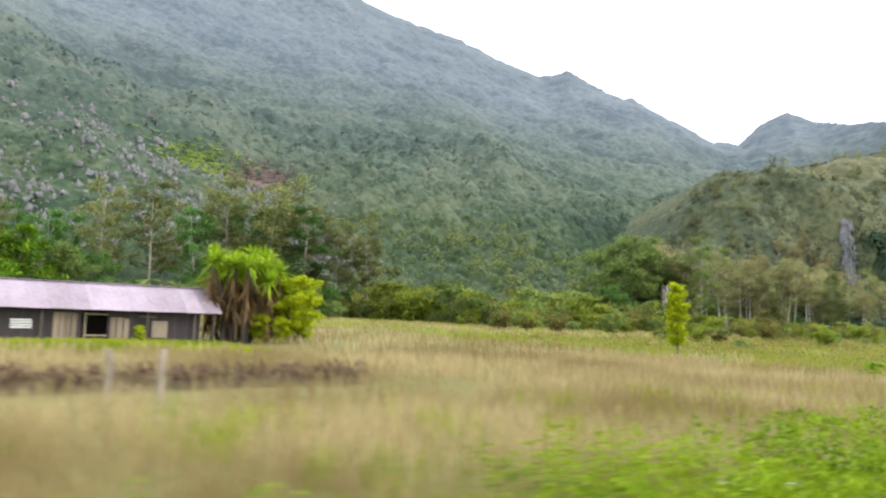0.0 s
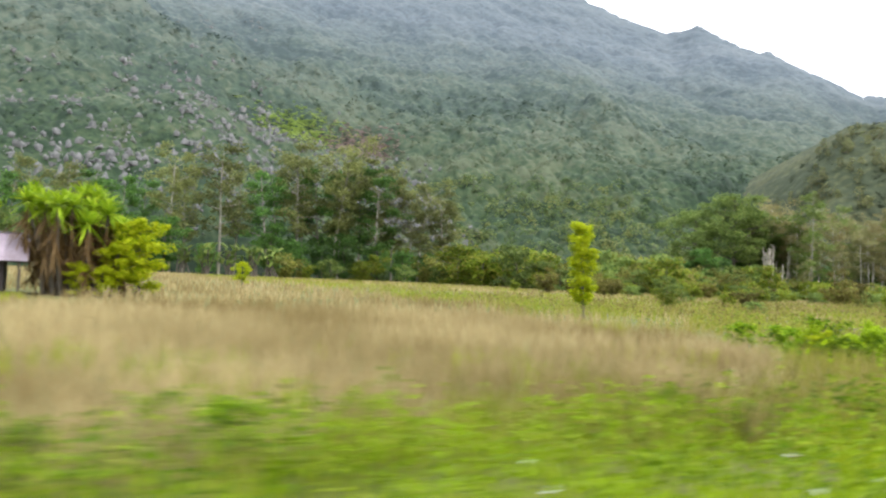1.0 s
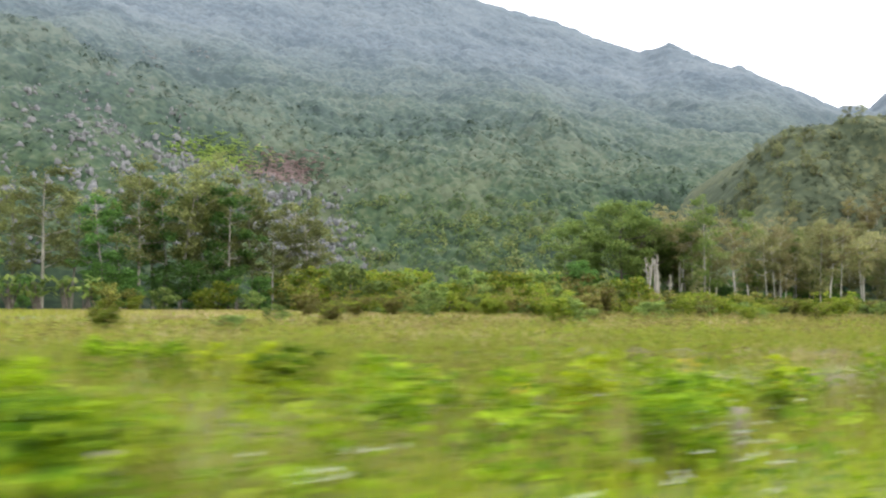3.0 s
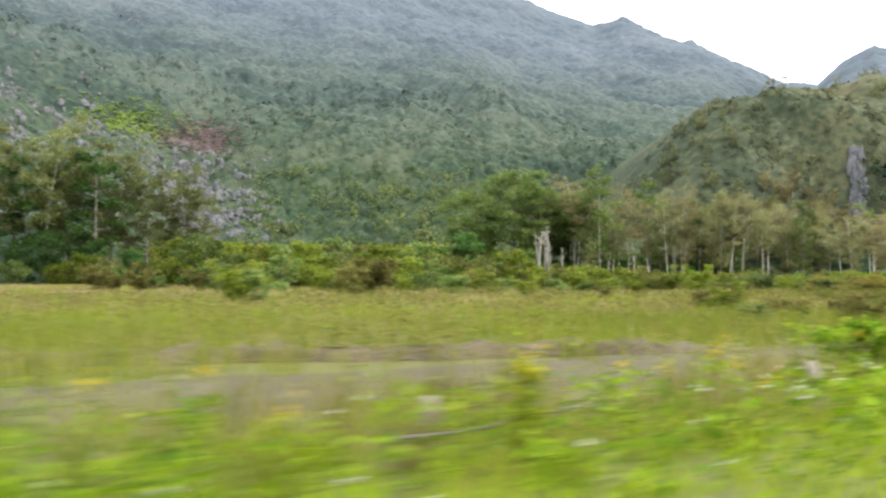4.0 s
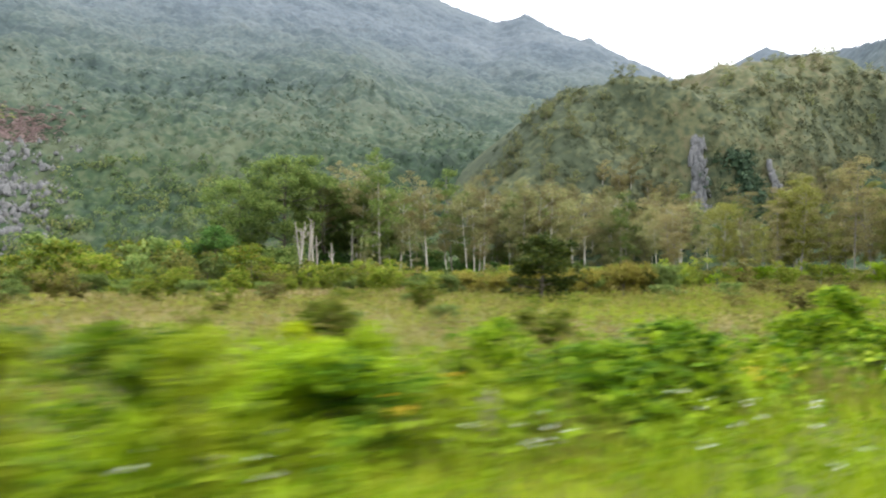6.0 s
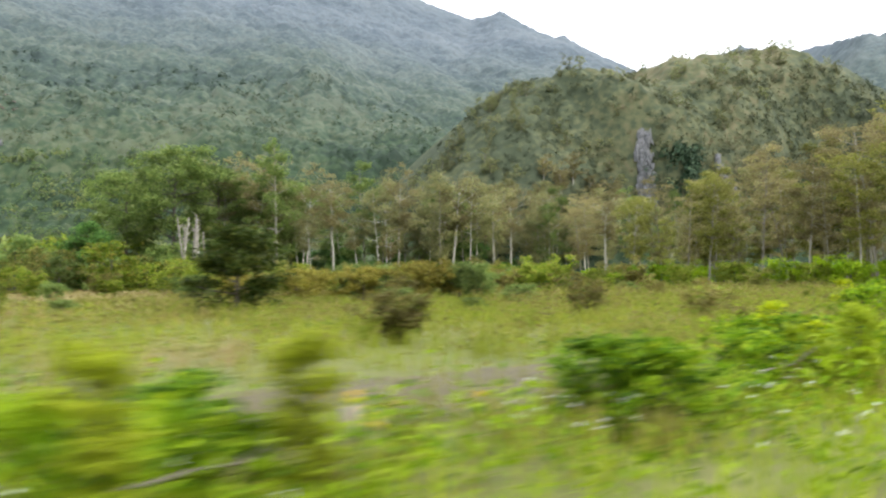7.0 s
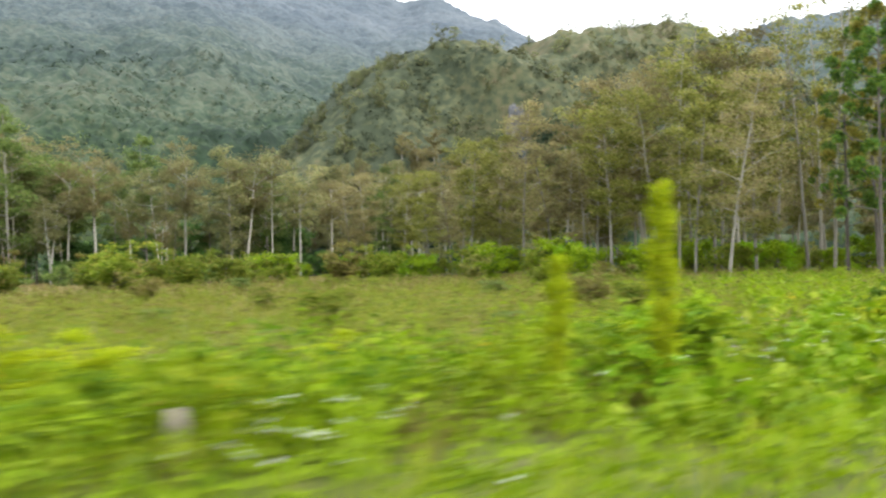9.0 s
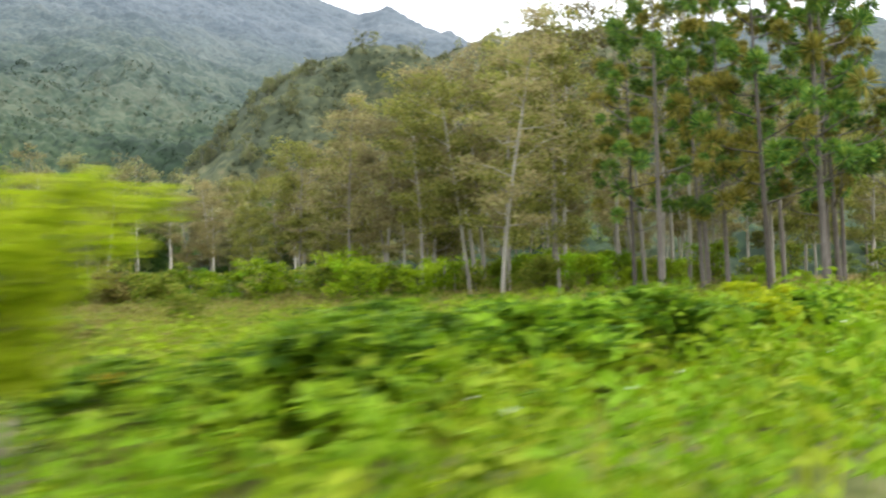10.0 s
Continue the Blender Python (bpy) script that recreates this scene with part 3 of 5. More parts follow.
zc_, xc_ = np.where(side, rng.uniform(18, 44, 420), zc_), np.where(side, 372 + rng.normal(size=420) * 1.0, xc_)
stuff("cliff_face", *clumps(np.stack([xc_, on_hill(xc_, zc_) - 1.6, zc_], 1), rng.uniform(0.35, 1.05, 420), rng, ICO1, flat=2.6, rough=0.4), M_CLIFF,
      "grey bare limestone cliff strip on the hill", "cliff")
zc_, xc_ = rng.uniform(2, 46, 260), 359 + rng.normal(size=260) * 3.6
stuff("creeper_curtain", *leaf_domes(np.stack([xc_, on_hill(xc_, zc_) - 2.2, zc_], 1), rng.uniform(1.2, 2.4, 260), 26, 0.8, rng, 1.5, -0.6), M_CREEPER,
      "dark green creepers hanging beside the cliff", "creepers")
n = 800
x, y = 153.5 + rng.normal(size=n) * 10, 377.0 + rng.normal(size=n) * 7
stuff("red_fern_patch", *leaf_domes(np.stack([x, y, canopy_height(x, y) - 0.3], 1), rng.uniform(0.7, 1.6, n), 40, 0.5, rng), M_REDLEAF,
      "reddish-brown withered scrub patch on the slope", "scrub")
x, y = 124.5 + rng.normal(size=n) * 11, 386.0 + rng.normal(size=n) * 8
stuff("bright_scrub_patch", *leaf_domes(np.stack([x, y, canopy_height(x, y) - 0.3], 1), rng.uniform(0.7, 1.6, n), 40, 0.5, rng), M_BRIGHT,
      "bright yellow-green scrub patch on the slope", "scrub")


# ---- trees ----
def grown(name, label, category, H, bare, spread, limbs, per_limb, n_leaf, cl_r, leaf, leaf_mat, bark, seed, shape="oval", trunk_r=0.0, lean=0.03, up=1.1, flat=0.6):
    """A tree: tapered trunk and limbs in one mesh, a crown of leaf clusters in another."""
    g = np.random.default_rng(seed)
    top = new(name)
    tagged(top, label, category)
    tr = trunk_r or H * 0.011 + 0.03
    off = g.normal(size=2) * lean * H
    hs = np.linspace(0, 1, 7)
    wob = np.cumsum(g.normal(size=(7, 2)) * H * 0.006, 0)
    pts = np.stack([off[0] * hs ** 1.5 + wob[:, 0] * hs, off[1] * hs ** 1.5 + wob[:, 1] * hs, hs * H * (0.8 if shape == "umbrella" else 0.9) - 0.3 * (hs == 0)], 1)
    wood, tips = [tube(pts, tr * (1.15 - 0.95 * hs) + 0.01, 7)], []

    def on_trunk(q):
        return np.array([np.interp(q, hs, pts[:, k]) for k in range(3)])

    for i in range(limbs):
        q = bare + (0.98 - bare) * (i + g.uniform(0, 0.8)) / limbs
        rel = (q - bare) / (1 - bare)
        prof = {"oval": 0.35 + 0.65 * math.sin(math.pi * min(1, 0.15 + 0.85 * rel)), "umbrella": 0.35 + 0.65 * rel, "cone": 1.05 - 0.95 * rel,
                "column": 0.55 + 0.45 * math.sin(math.pi * (0.1 + 0.88 * rel))}[shape]
        a = i * 2.4 + g.uniform(-0.5, 0.5)
        reach = spread * prof * g.uniform(0.65, 1.1)
        rise = reach * {"oval": 0.45, "umbrella": 0.7, "cone": 0.25, "column": 1.4}[shape] * g.uniform(0.5, 1.2)
        p0 = on_trunk(q)
        end = p0 + np.array([math.cos(a) * reach, math.sin(a) * reach, rise])
        mid = p0 * 0.5 + end * 0.5 + np.array([0, 0, -0.06 * reach]) + g.normal(size=3) * reach * 0.06
        lr = tr * (0.55 - 0.35 * rel)
        wood.append(tube([p0, mid, end], [lr, lr * 0.6, lr * 0.2], 5))
        for j in range(per_limb):
            s = g.uniform(0.45, 1.05)
            c = p0 * (1 - s) + end * s + g.normal(size=3) * np.array([0.2, 0.2, 0.12]) * reach
            if j % 2 == 0:
                wood.append(tube([mid, c], [lr * 0.35, lr * 0.1], 4))
            tips.append(c)
    tips.append(pts[-1] + np.array([0, 0, 0.02 * H]))
    tips = np.array(tips)
    part("trunk", mesh_np("trunk", *join(*wood), bark, True), top)
    cs = np.repeat(tips, n_leaf, 0)
    d = unit(g.normal(size=cs.shape)) * (g.uniform(0, 1, (len(cs), 1)) ** 0.45) * cl_r * np.repeat(g.uniform(0.6, 1.3, (len(tips), 1)), n_leaf, 0)
    d[:, 2] *= flat
    part("crown", mesh_np("crown", *leaves(cs + d, leaf, g, up), leaf_mat), top)
    return top


def pine(seed, H):
    """A pine with round needle tufts, some the size of a bush, at the ends of rising boughs."""
    g = np.random.default_rng(seed)
    top = tagged(new("pine_tree"), "tall pine with grey trunk and dark needle tufts", "tree", group="pines by the road")
    hs = np.linspace(0, 1, 7)
    off = g.normal(size=2) * 0.025 * H
    pts = np.stack([off[0] * hs, off[1] * hs, hs * H - 0.3 * (hs == 0)], 1)
    wood, tuft, rad = [tube(pts, (0.0076 * H) * (1.1 - 0.92 * hs), 8)], [], []
    n = 25
    for i in range(n):
        q = 0.27 + 0.72 * i / n + g.uniform(-0.02, 0.02)
        a = i * 2.4 + g.uniform(-0.5, 0.5)
        reach = H * 0.18 * (1.08 - 0.72 * (q - 0.27) / 0.72) * g.uniform(0.4, 1.2)
        p0 = pts[0] * (1 - q) + pts[-1] * q
        out = np.array([math.cos(a), math.sin(a), 0])
        p1 = p0 + out * reach * 0.6 + np.array([0, 0, reach * 0.15])
        p2 = p0 + out * reach + np.array([0, 0, reach * 0.5])
        wood.append(tube([p0, p1, p2], [0.05, 0.035, 0.015], 5))
        for j in range(2 + (i % 3 == 0)):
            s = (1.0, 0.3, 0.65)[j] + g.uniform(-0.1, 0.1)
            c = p1 * (1 - s) + p2 * s + g.normal(size=3) * reach * (0.05 if j == 0 else 0.17)
            wood.append(tube([p1, c], [0.022, 0.01], 4))
            tuft.append(c)
            rad.append(g.uniform(0.6, 1.0) if j == 0 else g.uniform(0.4, 0.75))
    tuft, rad = np.array(tuft), np.array(rad)
    part("trunk", mesh_np("trunk", *join(*wood), M_PINEBARK if seed % 3 else M_DARKBARK, True), top)
    k, old = 170, g.uniform(size=len(tuft)) < 0.36
    for name, pick, mat, label in (("needles", ~old, M_NEEDLE, "dark green needle tufts"), ("old_needles", old, M_OLDNEEDLE, "olive-brown older needle tufts")):
        w = unit(np.array([0, 0, 0.4]) + unit(g.normal(size=(pick.sum() * k, 3))))
        c, ln_ = np.repeat(tuft[pick], k, 0), np.repeat(rad[pick], k) * g.uniform(0.8, 1.0, len(w))
        part(name, mesh_np(name, *spikes(c + w * ln_[:, None] * 0.2, w, ln_ * 0.72, 0.075, g), mat), top, label)
    return top


def placed(thing, x, y, turn=0.0, s=1.0, z=None):
    g = float(ground_height(np.array(x), np.array(y))) if z is None else z
    thing.location, thing.rotation_euler, thing.scale = (x, y, g), (0, 0, turn), (s, s, s)
    return thing


def copies(protos, spots, label_group="", tilt=0.0):
    """Each spot x, y, scale: a copy of one of the prototypes; the prototypes themselves take the first spots."""
    for i, (x, y, s) in enumerate(spots):
        p = protos[i % len(protos)]
        if i < len(protos):
            placed(p, x, y, 1.7 * i, s)
            if label_group:
                tagged(p, group=label_group)
        else:
            p = placed(copy_thing(p, Matrix.Identity(4)), x, y, 1.7 * i, s)
        p.rotation_euler = (tilt * math.sin(7.3 * i), tilt * math.cos(4.1 * i), 1.7 * i)


def scatter(seed, n, x0, x1, y0, y1, s0, s1, gap):
    g, out = np.random.default_rng(seed), []
    for _ in range(n * 30):
        if len(out) >= n:
            break
        q = (g.uniform(x0, x1), g.uniform(y0, y1), g.uniform(s0, s1))
        if all(math.hypot(q[0] - o[0], q[1] - o[1]) > gap for o in out):
            out.append(q)
    return out


FOREST = "tall slender forest tree with pale trunk and olive crown"
# far stand beyond the field, at the hill's foot
forest = [grown("forest_tree", FOREST, "tree", 26, 0.52, 5.6, 11, 7, 42, 1.6, 0.5, M_FORESTLEAF, M_PALEBARK, 21, "umbrella", 0.2, flat=0.5),
          grown("forest_tree", "tall forest tree with pale trunk and brownish crown", "tree", 26, 0.55, 6.0, 11, 7, 40, 1.7, 0.48, M_BROWNLEAF, M_PALEBARK, 22, "umbrella", 0.24, flat=0.45),
          grown("forest_tree", FOREST, "tree", 27, 0.2, 4.6, 15, 7, 40, 1.5, 0.5, M_GREENLEAF, M_BARK, 23, "oval", 0.18, flat=0.6),
          grown("forest_tree", FOREST, "tree", 24, 0.24, 4.4, 14, 7, 40, 1.5, 0.48, M_FORESTLEAF, M_BARK, 24, "oval", 0.15, 0.06, flat=0.6),
          grown("forest_tree", "forest tree with pale trunk and thin olive crown", "tree", 23, 0.42, 4.4, 12, 6, 34, 1.4, 0.48, M_FORESTLEAF, M_PALEBARK, 28, "oval", 0.15, 0.07, flat=0.6)]
spots = [(252.2, 136, 0.95), (241.5, 138, 1.03), (209.8, 160.7, 1.0), (205, 154.4, 1.0), (228, 146, 1.0)]
spots += scatter(31, 70, 196, 320, 138, 166, 0.5, 1.2, 3.4) + scatter(32, 30, 262, 345, 104, 148, 0.55, 1.0, 4.5)
copies(forest, spots, "forest edge", 0.05)
# woods climbing the hill
slope = [grown("hill_tree", "grey-green tree with pale trunk on the steep hill", "tree", 11, 0.28, 3.6, 10, 5, 22, 1.3, 0.56, M_HILLLEAF, M_BARK, 25, "oval", 0.14),
         grown("hill_tree", "grey-olive tree on the steep hill", "tree", 10, 0.15, 3.8, 10, 5, 22, 1.35, 0.56, M_HILLLEAF, M_BARK, 26, "umbrella", 0.13),
         grown("hill_tree", "green bushy tree on the steep hill", "tree", 9, 0.1, 3.6, 10, 5, 22, 1.35, 0.56, M_HILLLEAF, M_BARK, 27, "oval", 0.12)]
g = np.random.default_rng(36)
k = 0
while k < 222:
    x, y, s = (284 + 60 * g.uniform(), 200 + 40 * g.uniform(), g.uniform(0.28, 0.48)) if k % 4 == 3 else (246 + 240 * g.uniform() ** 1.15, 142 + 80 * g.uniform() ** 1.2, g.uniform(0.35, 0.72))
    z = float(hill_height(np.array(x), np.array(y)))
    if z < 1 or (abs(x - 345 - 0.25 * (z - 15)) < 4.5 and z < 44):
        continue
    ob = slope[k] if k < 3 else copy_thing(slope[k % 3], Matrix.Identity(4))
    if k < 3:
        tagged(ob, group="woods on the hill")
    placed(ob, x, y, g.uniform(0, 6), s, z - 0.3)
    k += 1
# taller brownish trees on the hill's lower face
lower = [grown("hill_tree", "brownish tree with pale trunk on the hill's lower face", "tree", 12, 0.35, 3.8, 11, 6, 26, 1.3, 0.5, M_BROWNLEAF, M_PALEBARK, 29, "umbrella", 0.15, flat=0.5),
         grown("hill_tree", "olive-green tree with pale trunk on the hill's lower face", "tree", 12, 0.28, 3.5, 12, 6, 26, 1.3, 0.5, M_FORESTLEAF, M_PALEBARK, 30, "oval", 0.15, flat=0.55)]
hx, hz = 264 + 150 * g.uniform(size=90) ** 1.2, 34 * g.uniform(size=90) ** 1.1
hz = np.minimum(hz, 0.6 * np.interp(hx, HILL_X, HILL_Z))
hy = on_hill(hx, hz)
k = 0
for x, y, z in zip(hx, hy, hz):
    if z < 1 or abs(x - 348) < 7 or abs(x - 360) < 8:
        continue
    ob = lower[k] if k < 2 else copy_thing(lower[k % 2], Matrix.Identity(4))
    if k < 2:
        tagged(ob, group="woods on the hill")
    placed(ob, x, y, g.uniform(0, 6), g.uniform(0.75, 1.15), z - 0.6)
    k += 1
# nearer stand
near = [grown("grove_tree", "slender grove tree with grey trunk and olive crown", "tree", 20, 0.3, 3.9, 15, 7, 50, 1.1, 0.33, M_OLIVE, M_BARK, 41, "umbrella", 0.13, 0.05, flat=0.45),
        grown("grove_tree", "slender grove tree with grey trunk and brown-green crown", "tree", 20.5, 0.34, 4.2, 15, 7, 50, 1.2, 0.32, M_BROWNLEAF, M_BARK, 42, "umbrella", 0.14, 0.05, flat=0.42),
        grown("grove_tree", "slender leaning grove tree with grey-green crown", "tree", 19, 0.2, 3.4, 17, 7, 48, 1.05, 0.33, M_OLIVE, M_BARK, 43, "oval", 0.12, 0.07, flat=0.55),
        grown("grove_tree", "slender grove tree with thin brownish crown", "tree", 21, 0.26, 3.6, 16, 6, 38, 1.1, 0.32, M_BROWNLEAF, M_BARK, 44, "oval", 0.12, 0.06, flat=0.5)]
spots = [(236.4, 46.5, 1.0), (238.6, 54.5, 1.04), (234.6, 30.8, 0.95), (227.2, 29.0, 0.86), (237, 41.5, 1.05), (255, 80, 1.1), (236.5, 37.5, 1.0), (240, 61.7, 1.05), (239, 70, 1.0), (244, 48, 1.28), (246, 56, 1.25), (243, 37, 1.25), (249, 43, 1.38), (247, 50, 1.3)]
spots += scatter(33, 28, 236, 268, 48, 98, 0.6, 1.2, 3.6) + scatter(34, 30, 256, 330, 34, 92, 1.0, 1.25, 4.5) + scatter(35, 16, 252, 335, 26, 44, 0.85, 1.15, 5)
copies(near, spots, "roadside grove", 0.07)
thin_tree = grown("grove_tree", "very tall thin grove tree with sparse crown", "tree", 30, 0.45, 3.6, 14, 5, 22, 0.95, 0.32, M_OLIVE, M_BARK, 45, "umbrella", 0.14, 0.04, flat=0.45)
copies([thin_tree], [(246, 40.5, 1.0), (248, 36, 1.05), (247, 32.5, 1.0), (250, 30.5, 1.08), (252, 46, 1.1), (244, 44, 0.95), (255, 35, 1.1), (256, 50, 1.1), (243, 28.5, 0.95)], "roadside grove", 0.05)
# pines
pines = [pine(51, 19.0), pine(52, 20.5), pine(53, 18.0)]
spots = [(230.0, 22.0, 0.8), (228.0, 19.2, 0.86), (235.5, 21.2, 0.95), (231.0, 15.3, 1.0), (233.0, 13.6, 1.05), (238.7, 21.4, 1.0), (237, 14.5, 1.0), (243, 25, 1.05),
         (247, 18, 1.1), (239, 10.5, 1.0), (252, 24, 1.1), (246, 11.5, 1.05), (242, 17, 0.95)]
copies(pines, spots, "pines by the road")
# dark stand at the mountain's foot, beyond the dry field
tall = [grown("tall_tree", "very tall dark rainforest tree with thin grey trunk", "tree", 34, 0.3, 7.5, 14, 6, 34, 2.0, 0.85, M_GREYLEAF, M_BARK, 61, "oval", 0.35),
        grown("tall_tree", "very tall dark rainforest tree with thin grey trunk", "tree", 36, 0.35, 8.0, 14, 6, 34, 2.1, 0.85, M_GREYLEAF, M_BARK, 62, "umbrella", 0.34),
        grown("tall_tree", "very tall dark-leaved rainforest tree", "tree", 30, 0.22, 7.0, 14, 6, 36, 2.0, 0.85, M_DARKLEAF, M_BARK, 63, "oval", 0.3)]
spots = [(53.7, 199.9, 1.05), (84.4, 201.6, 1.2), (95.6, 199.3, 1.12), (74.9, 203.2, 1.15), (41.7, 199.9, 0.95), (66.8, 204, 1.0), (107.6, 201.2, 0.8), (117, 198.2, 0.85),
         (90, 208, 1.12), (100, 210, 1.15), (79, 212, 1.1), (30, 205, 0.85), (18, 202, 0.8), (60, 212, 0.95), (5, 208, 0.8), (-8, 205, 0.8), (112, 206, 0.95), (24, 215, 0.9), (47, 214, 0.9),
         (87, 205, 1.05), (82, 207, 1.1), (93, 204, 1.0), (103, 204, 0.95), (71, 208, 1.0), (121, 206, 0.8), (12, 212, 0.85), (36, 210, 0.85)]
copies(tall, spots, "stand at the mountain foot")
# dense dark and green broad trees
dark = [grown("bushy_tree", "dense dark green bushy tree beside the field", "tree", 13, 0.06, 4.6, 16, 6, 48, 1.5, 0.6, M_DARKLEAF, M_DARKBARK, 71, "oval", 0.25),
        grown("bushy_tree", "dense dark green bushy tree beside the field", "tree", 10, 0.05, 4.2, 15, 6, 46, 1.4, 0.55, M_DARKLEAF, M_DARKBARK, 72, "oval", 0.22)]
spots = [(168.8, 150.1, 1.0), (33.8, 189.7, 1.3), (27, 191, 1.3), (112, 200, 0.9), (185.6, 235.6, 1.2), (72, 196, 1.0), (86, 196, 1.0), (103, 196, 0.9), (40, 195, 1.1),
         (254, 150, 1.0), (262, 158, 1.0), (318, 140, 1.4), (328, 136, 1.4), (300, 148, 1.2), (66, 197, 0.9), (80, 197, 0.9), (95, 195, 0.8), (50, 197, 0.8)]
# dark bushes added among and behind the forest trunks, standing in for deep shade
spots += scatter(73, 20, 194, 330, 158, 174, 0.8, 1.3, 4) + scatter(74, 44, 196, 330, 144, 160, 0.3, 0.62, 2.6)
copies(dark, spots, "dark trees at the wood's edge")
broad = [grown("broad_tree", "large round-crowned green tree above the scrub", "tree", 28, 0.34, 9.0, 20, 7, 74, 2.3, 0.66, M_GREENLEAF, M_DARKBARK, 81, "oval", 0.42, flat=0.5)]
copies(broad, [(185.2, 154.5, 1.1), (197, 159, 1.0), (206, 160, 0.92), (214, 163, 0.9), (178, 161, 0.92)])
# bare dead trunks
for k, (x, y, h) in enumerate([(182.9, 142.2, 13.5), (183.6, 142.0, 12.2), (184.2, 142.6, 13.6), (184.8, 142.2, 14.2), (185.5, 143, 13.4), (186.2, 142.3, 12.0), (186.9, 142.8, 13.0), (187.8, 143.2, 11.0), (191.5, 143.5, 9.5), (197.5, 147, 13.0), (203, 150, 9.0)]):
    g = np.random.default_rng(90 + k)
    hs = np.linspace(0, 1, 6)
    p = np.stack([g.normal() * 0.8 * hs, g.normal() * 0.5 * hs, hs * h - 0.3 * (hs == 0)], 1)
    bits = [tube(p, (0.23 if k < 8 else 0.24) * (1.1 - 0.6 * hs), 7)]
    for _ in range(4):
        q = g.uniform(0.6, 0.98)
        a = g.uniform(0, 6.28)
        b = p[0] * (1 - q) + p[-1] * q
        bits.append(tube([b, b + np.array([math.cos(a) * 1.0, math.sin(a) * 1.0, 1.1])], [0.11, 0.03], 5))
    placed(tagged(new("dead_trunk", mesh_np("dead_trunk", *join(*bits), M_BARK, True)), "bare weathered dead tree trunk standing at the field edge", "dead tree", group="dead trunks"), x, y)

# ---- scrub between the field and the woods ----
scrub = [grown("scrub_bush", "olive-green scrub bush with yellowish tips", "bush", 5.0, 0.02, 2.9, 11, 5, 18, 0.95, 0.58, M_MIDSHRUB, M_DARKBARK, 101, "oval", 0.09),
         grown("scrub_bush", "olive-green scrub bush with yellowish tips", "bush", 4.2, 0.02, 2.8, 10, 5, 18, 0.9, 0.56, M_MIDSHRUB, M_DARKBARK, 102, "umbrella", 0.08),
         grown("scrub_bush", "dark olive scrub bush at the field edge", "bush", 4.6, 0.02, 2.6, 10, 5, 18, 0.9, 0.58, M_GREENLEAF, M_DARKBARK, 103, "oval", 0.08),
         grown("scrub_bush", "brownish-green scrub bush at the field edge", "bush", 3.6, 0.02, 2.6, 10, 5, 18, 0.85, 0.54, M_OLIVE, M_DARKBARK, 104, "umbrella", 0.08)]
spots = scatter(111, 62, 108, 190, 146, 232, 1.3, 2.5, 4.5) + scatter(112, 24, 110, 200, 118, 150, 0.6, 1.2, 4.2) + scatter(113, 20, 180, 262, 112, 138, 0.55, 1.0, 4.5)
spots += scatter(114, 16, 66, 125, 182, 198, 0.8, 1.5, 4) + [(92, 47, 0.5), (104, 60, 0.4), (121, 66, 0.5)]
spots += scatter(115, 26, 224, 275, 42, 100, 0.5, 0.85, 4) + scatter(118, 10, 260, 340, 36, 130, 0.7, 1.2, 5) + scatter(120, 10, 250, 340, 8, 40, 0.5, 1.0, 5) + scatter(116, 8, 165, 215, 66, 96, 0.45, 0.75, 5) + scatter(119, 30, 92, 238, 66, 130, 0.35, 0.75, 4.5) + [(75.2, 53.2, 0.45), (72, 56, 0.35)] + scatter(117, 14, 205, 225, 80, 112, 0.5, 0.8, 4)
spots += scatter(125, 34, 180, 330, 122, 142, 0.5, 0.95, 3.0) + scatter(126, 34, 118, 185, 126, 154, 0.9, 1.9, 3.5)
copies(scrub, spots, "scrub at the field edge")
g = np.random.default_rng(136)
n = 1000
r, a = 212 + 110 * g.uniform(size=n) ** 1.3, np.radians(g.uniform(-2, 45, n))
x, y = O_X + r * np.sin(a), O_Y + r * np.cos(a)
ok = (scree_share(x, y) < 0.25) & (x < 262)
x, y, r = x[ok], y[ok], r[ok]
c = np.stack([x, y, np.maximum(canopy_height(x, y), 0) - 0.4], 1)
stuff("foot_scrub", *leaf_domes(c, g.uniform(1.6, 3.8, len(r)), 64, 0.6, g, 1.1, -0.3), M_FOOT, "olive-green scrub thick on the mountain's foot", "scrub")
under = [grown("grove_shrub", "yellow-green shrub growing beneath the grove trees", "bush", 3.4, 0.03, 2.0, 11, 5, 46, 0.6, 0.25, M_VERGE, M_DARKBARK, 105, "umbrella", 0.06),
         grown("grove_shrub", "green shrub growing beneath the grove trees", "bush", 3.0, 0.03, 1.9, 11, 5, 46, 0.6, 0.25, M_MIDSHRUB, M_DARKBARK, 106, "oval", 0.06),
         grown("grove_shrub", "bright green shrub growing beneath the grove trees", "bush", 3.2, 0.03, 1.9, 11, 5, 46, 0.6, 0.25, M_LUSH, M_DARKBARK, 107, "oval", 0.06)]
copies(under, scatter(127, 54, 224, 262, 27, 66, 0.6, 1.2, 2.3) + scatter(128, 8, 232, 262, 14, 32, 0.3, 0.55, 4.0) + scatter(129, 22, 218, 262, 66, 100, 0.6, 1.1, 4.0), "shrubs beneath the grove")
thick = [grown("thicket_bush", "dense brownish-olive bush of a thicket in the field", "bush", 3.1, 0.03, 1.9, 14, 6, 60, 0.55, 0.24, M_THICKET, M_DARKBARK, 108, "oval", 0.07),
         grown("thicket_bush", "dense olive-green bush of a thicket in the field", "bush", 3.2, 0.03, 1.8, 14, 6, 60, 0.55, 0.24, M_GREENLEAF, M_DARKBARK, 109, "oval", 0.07)]
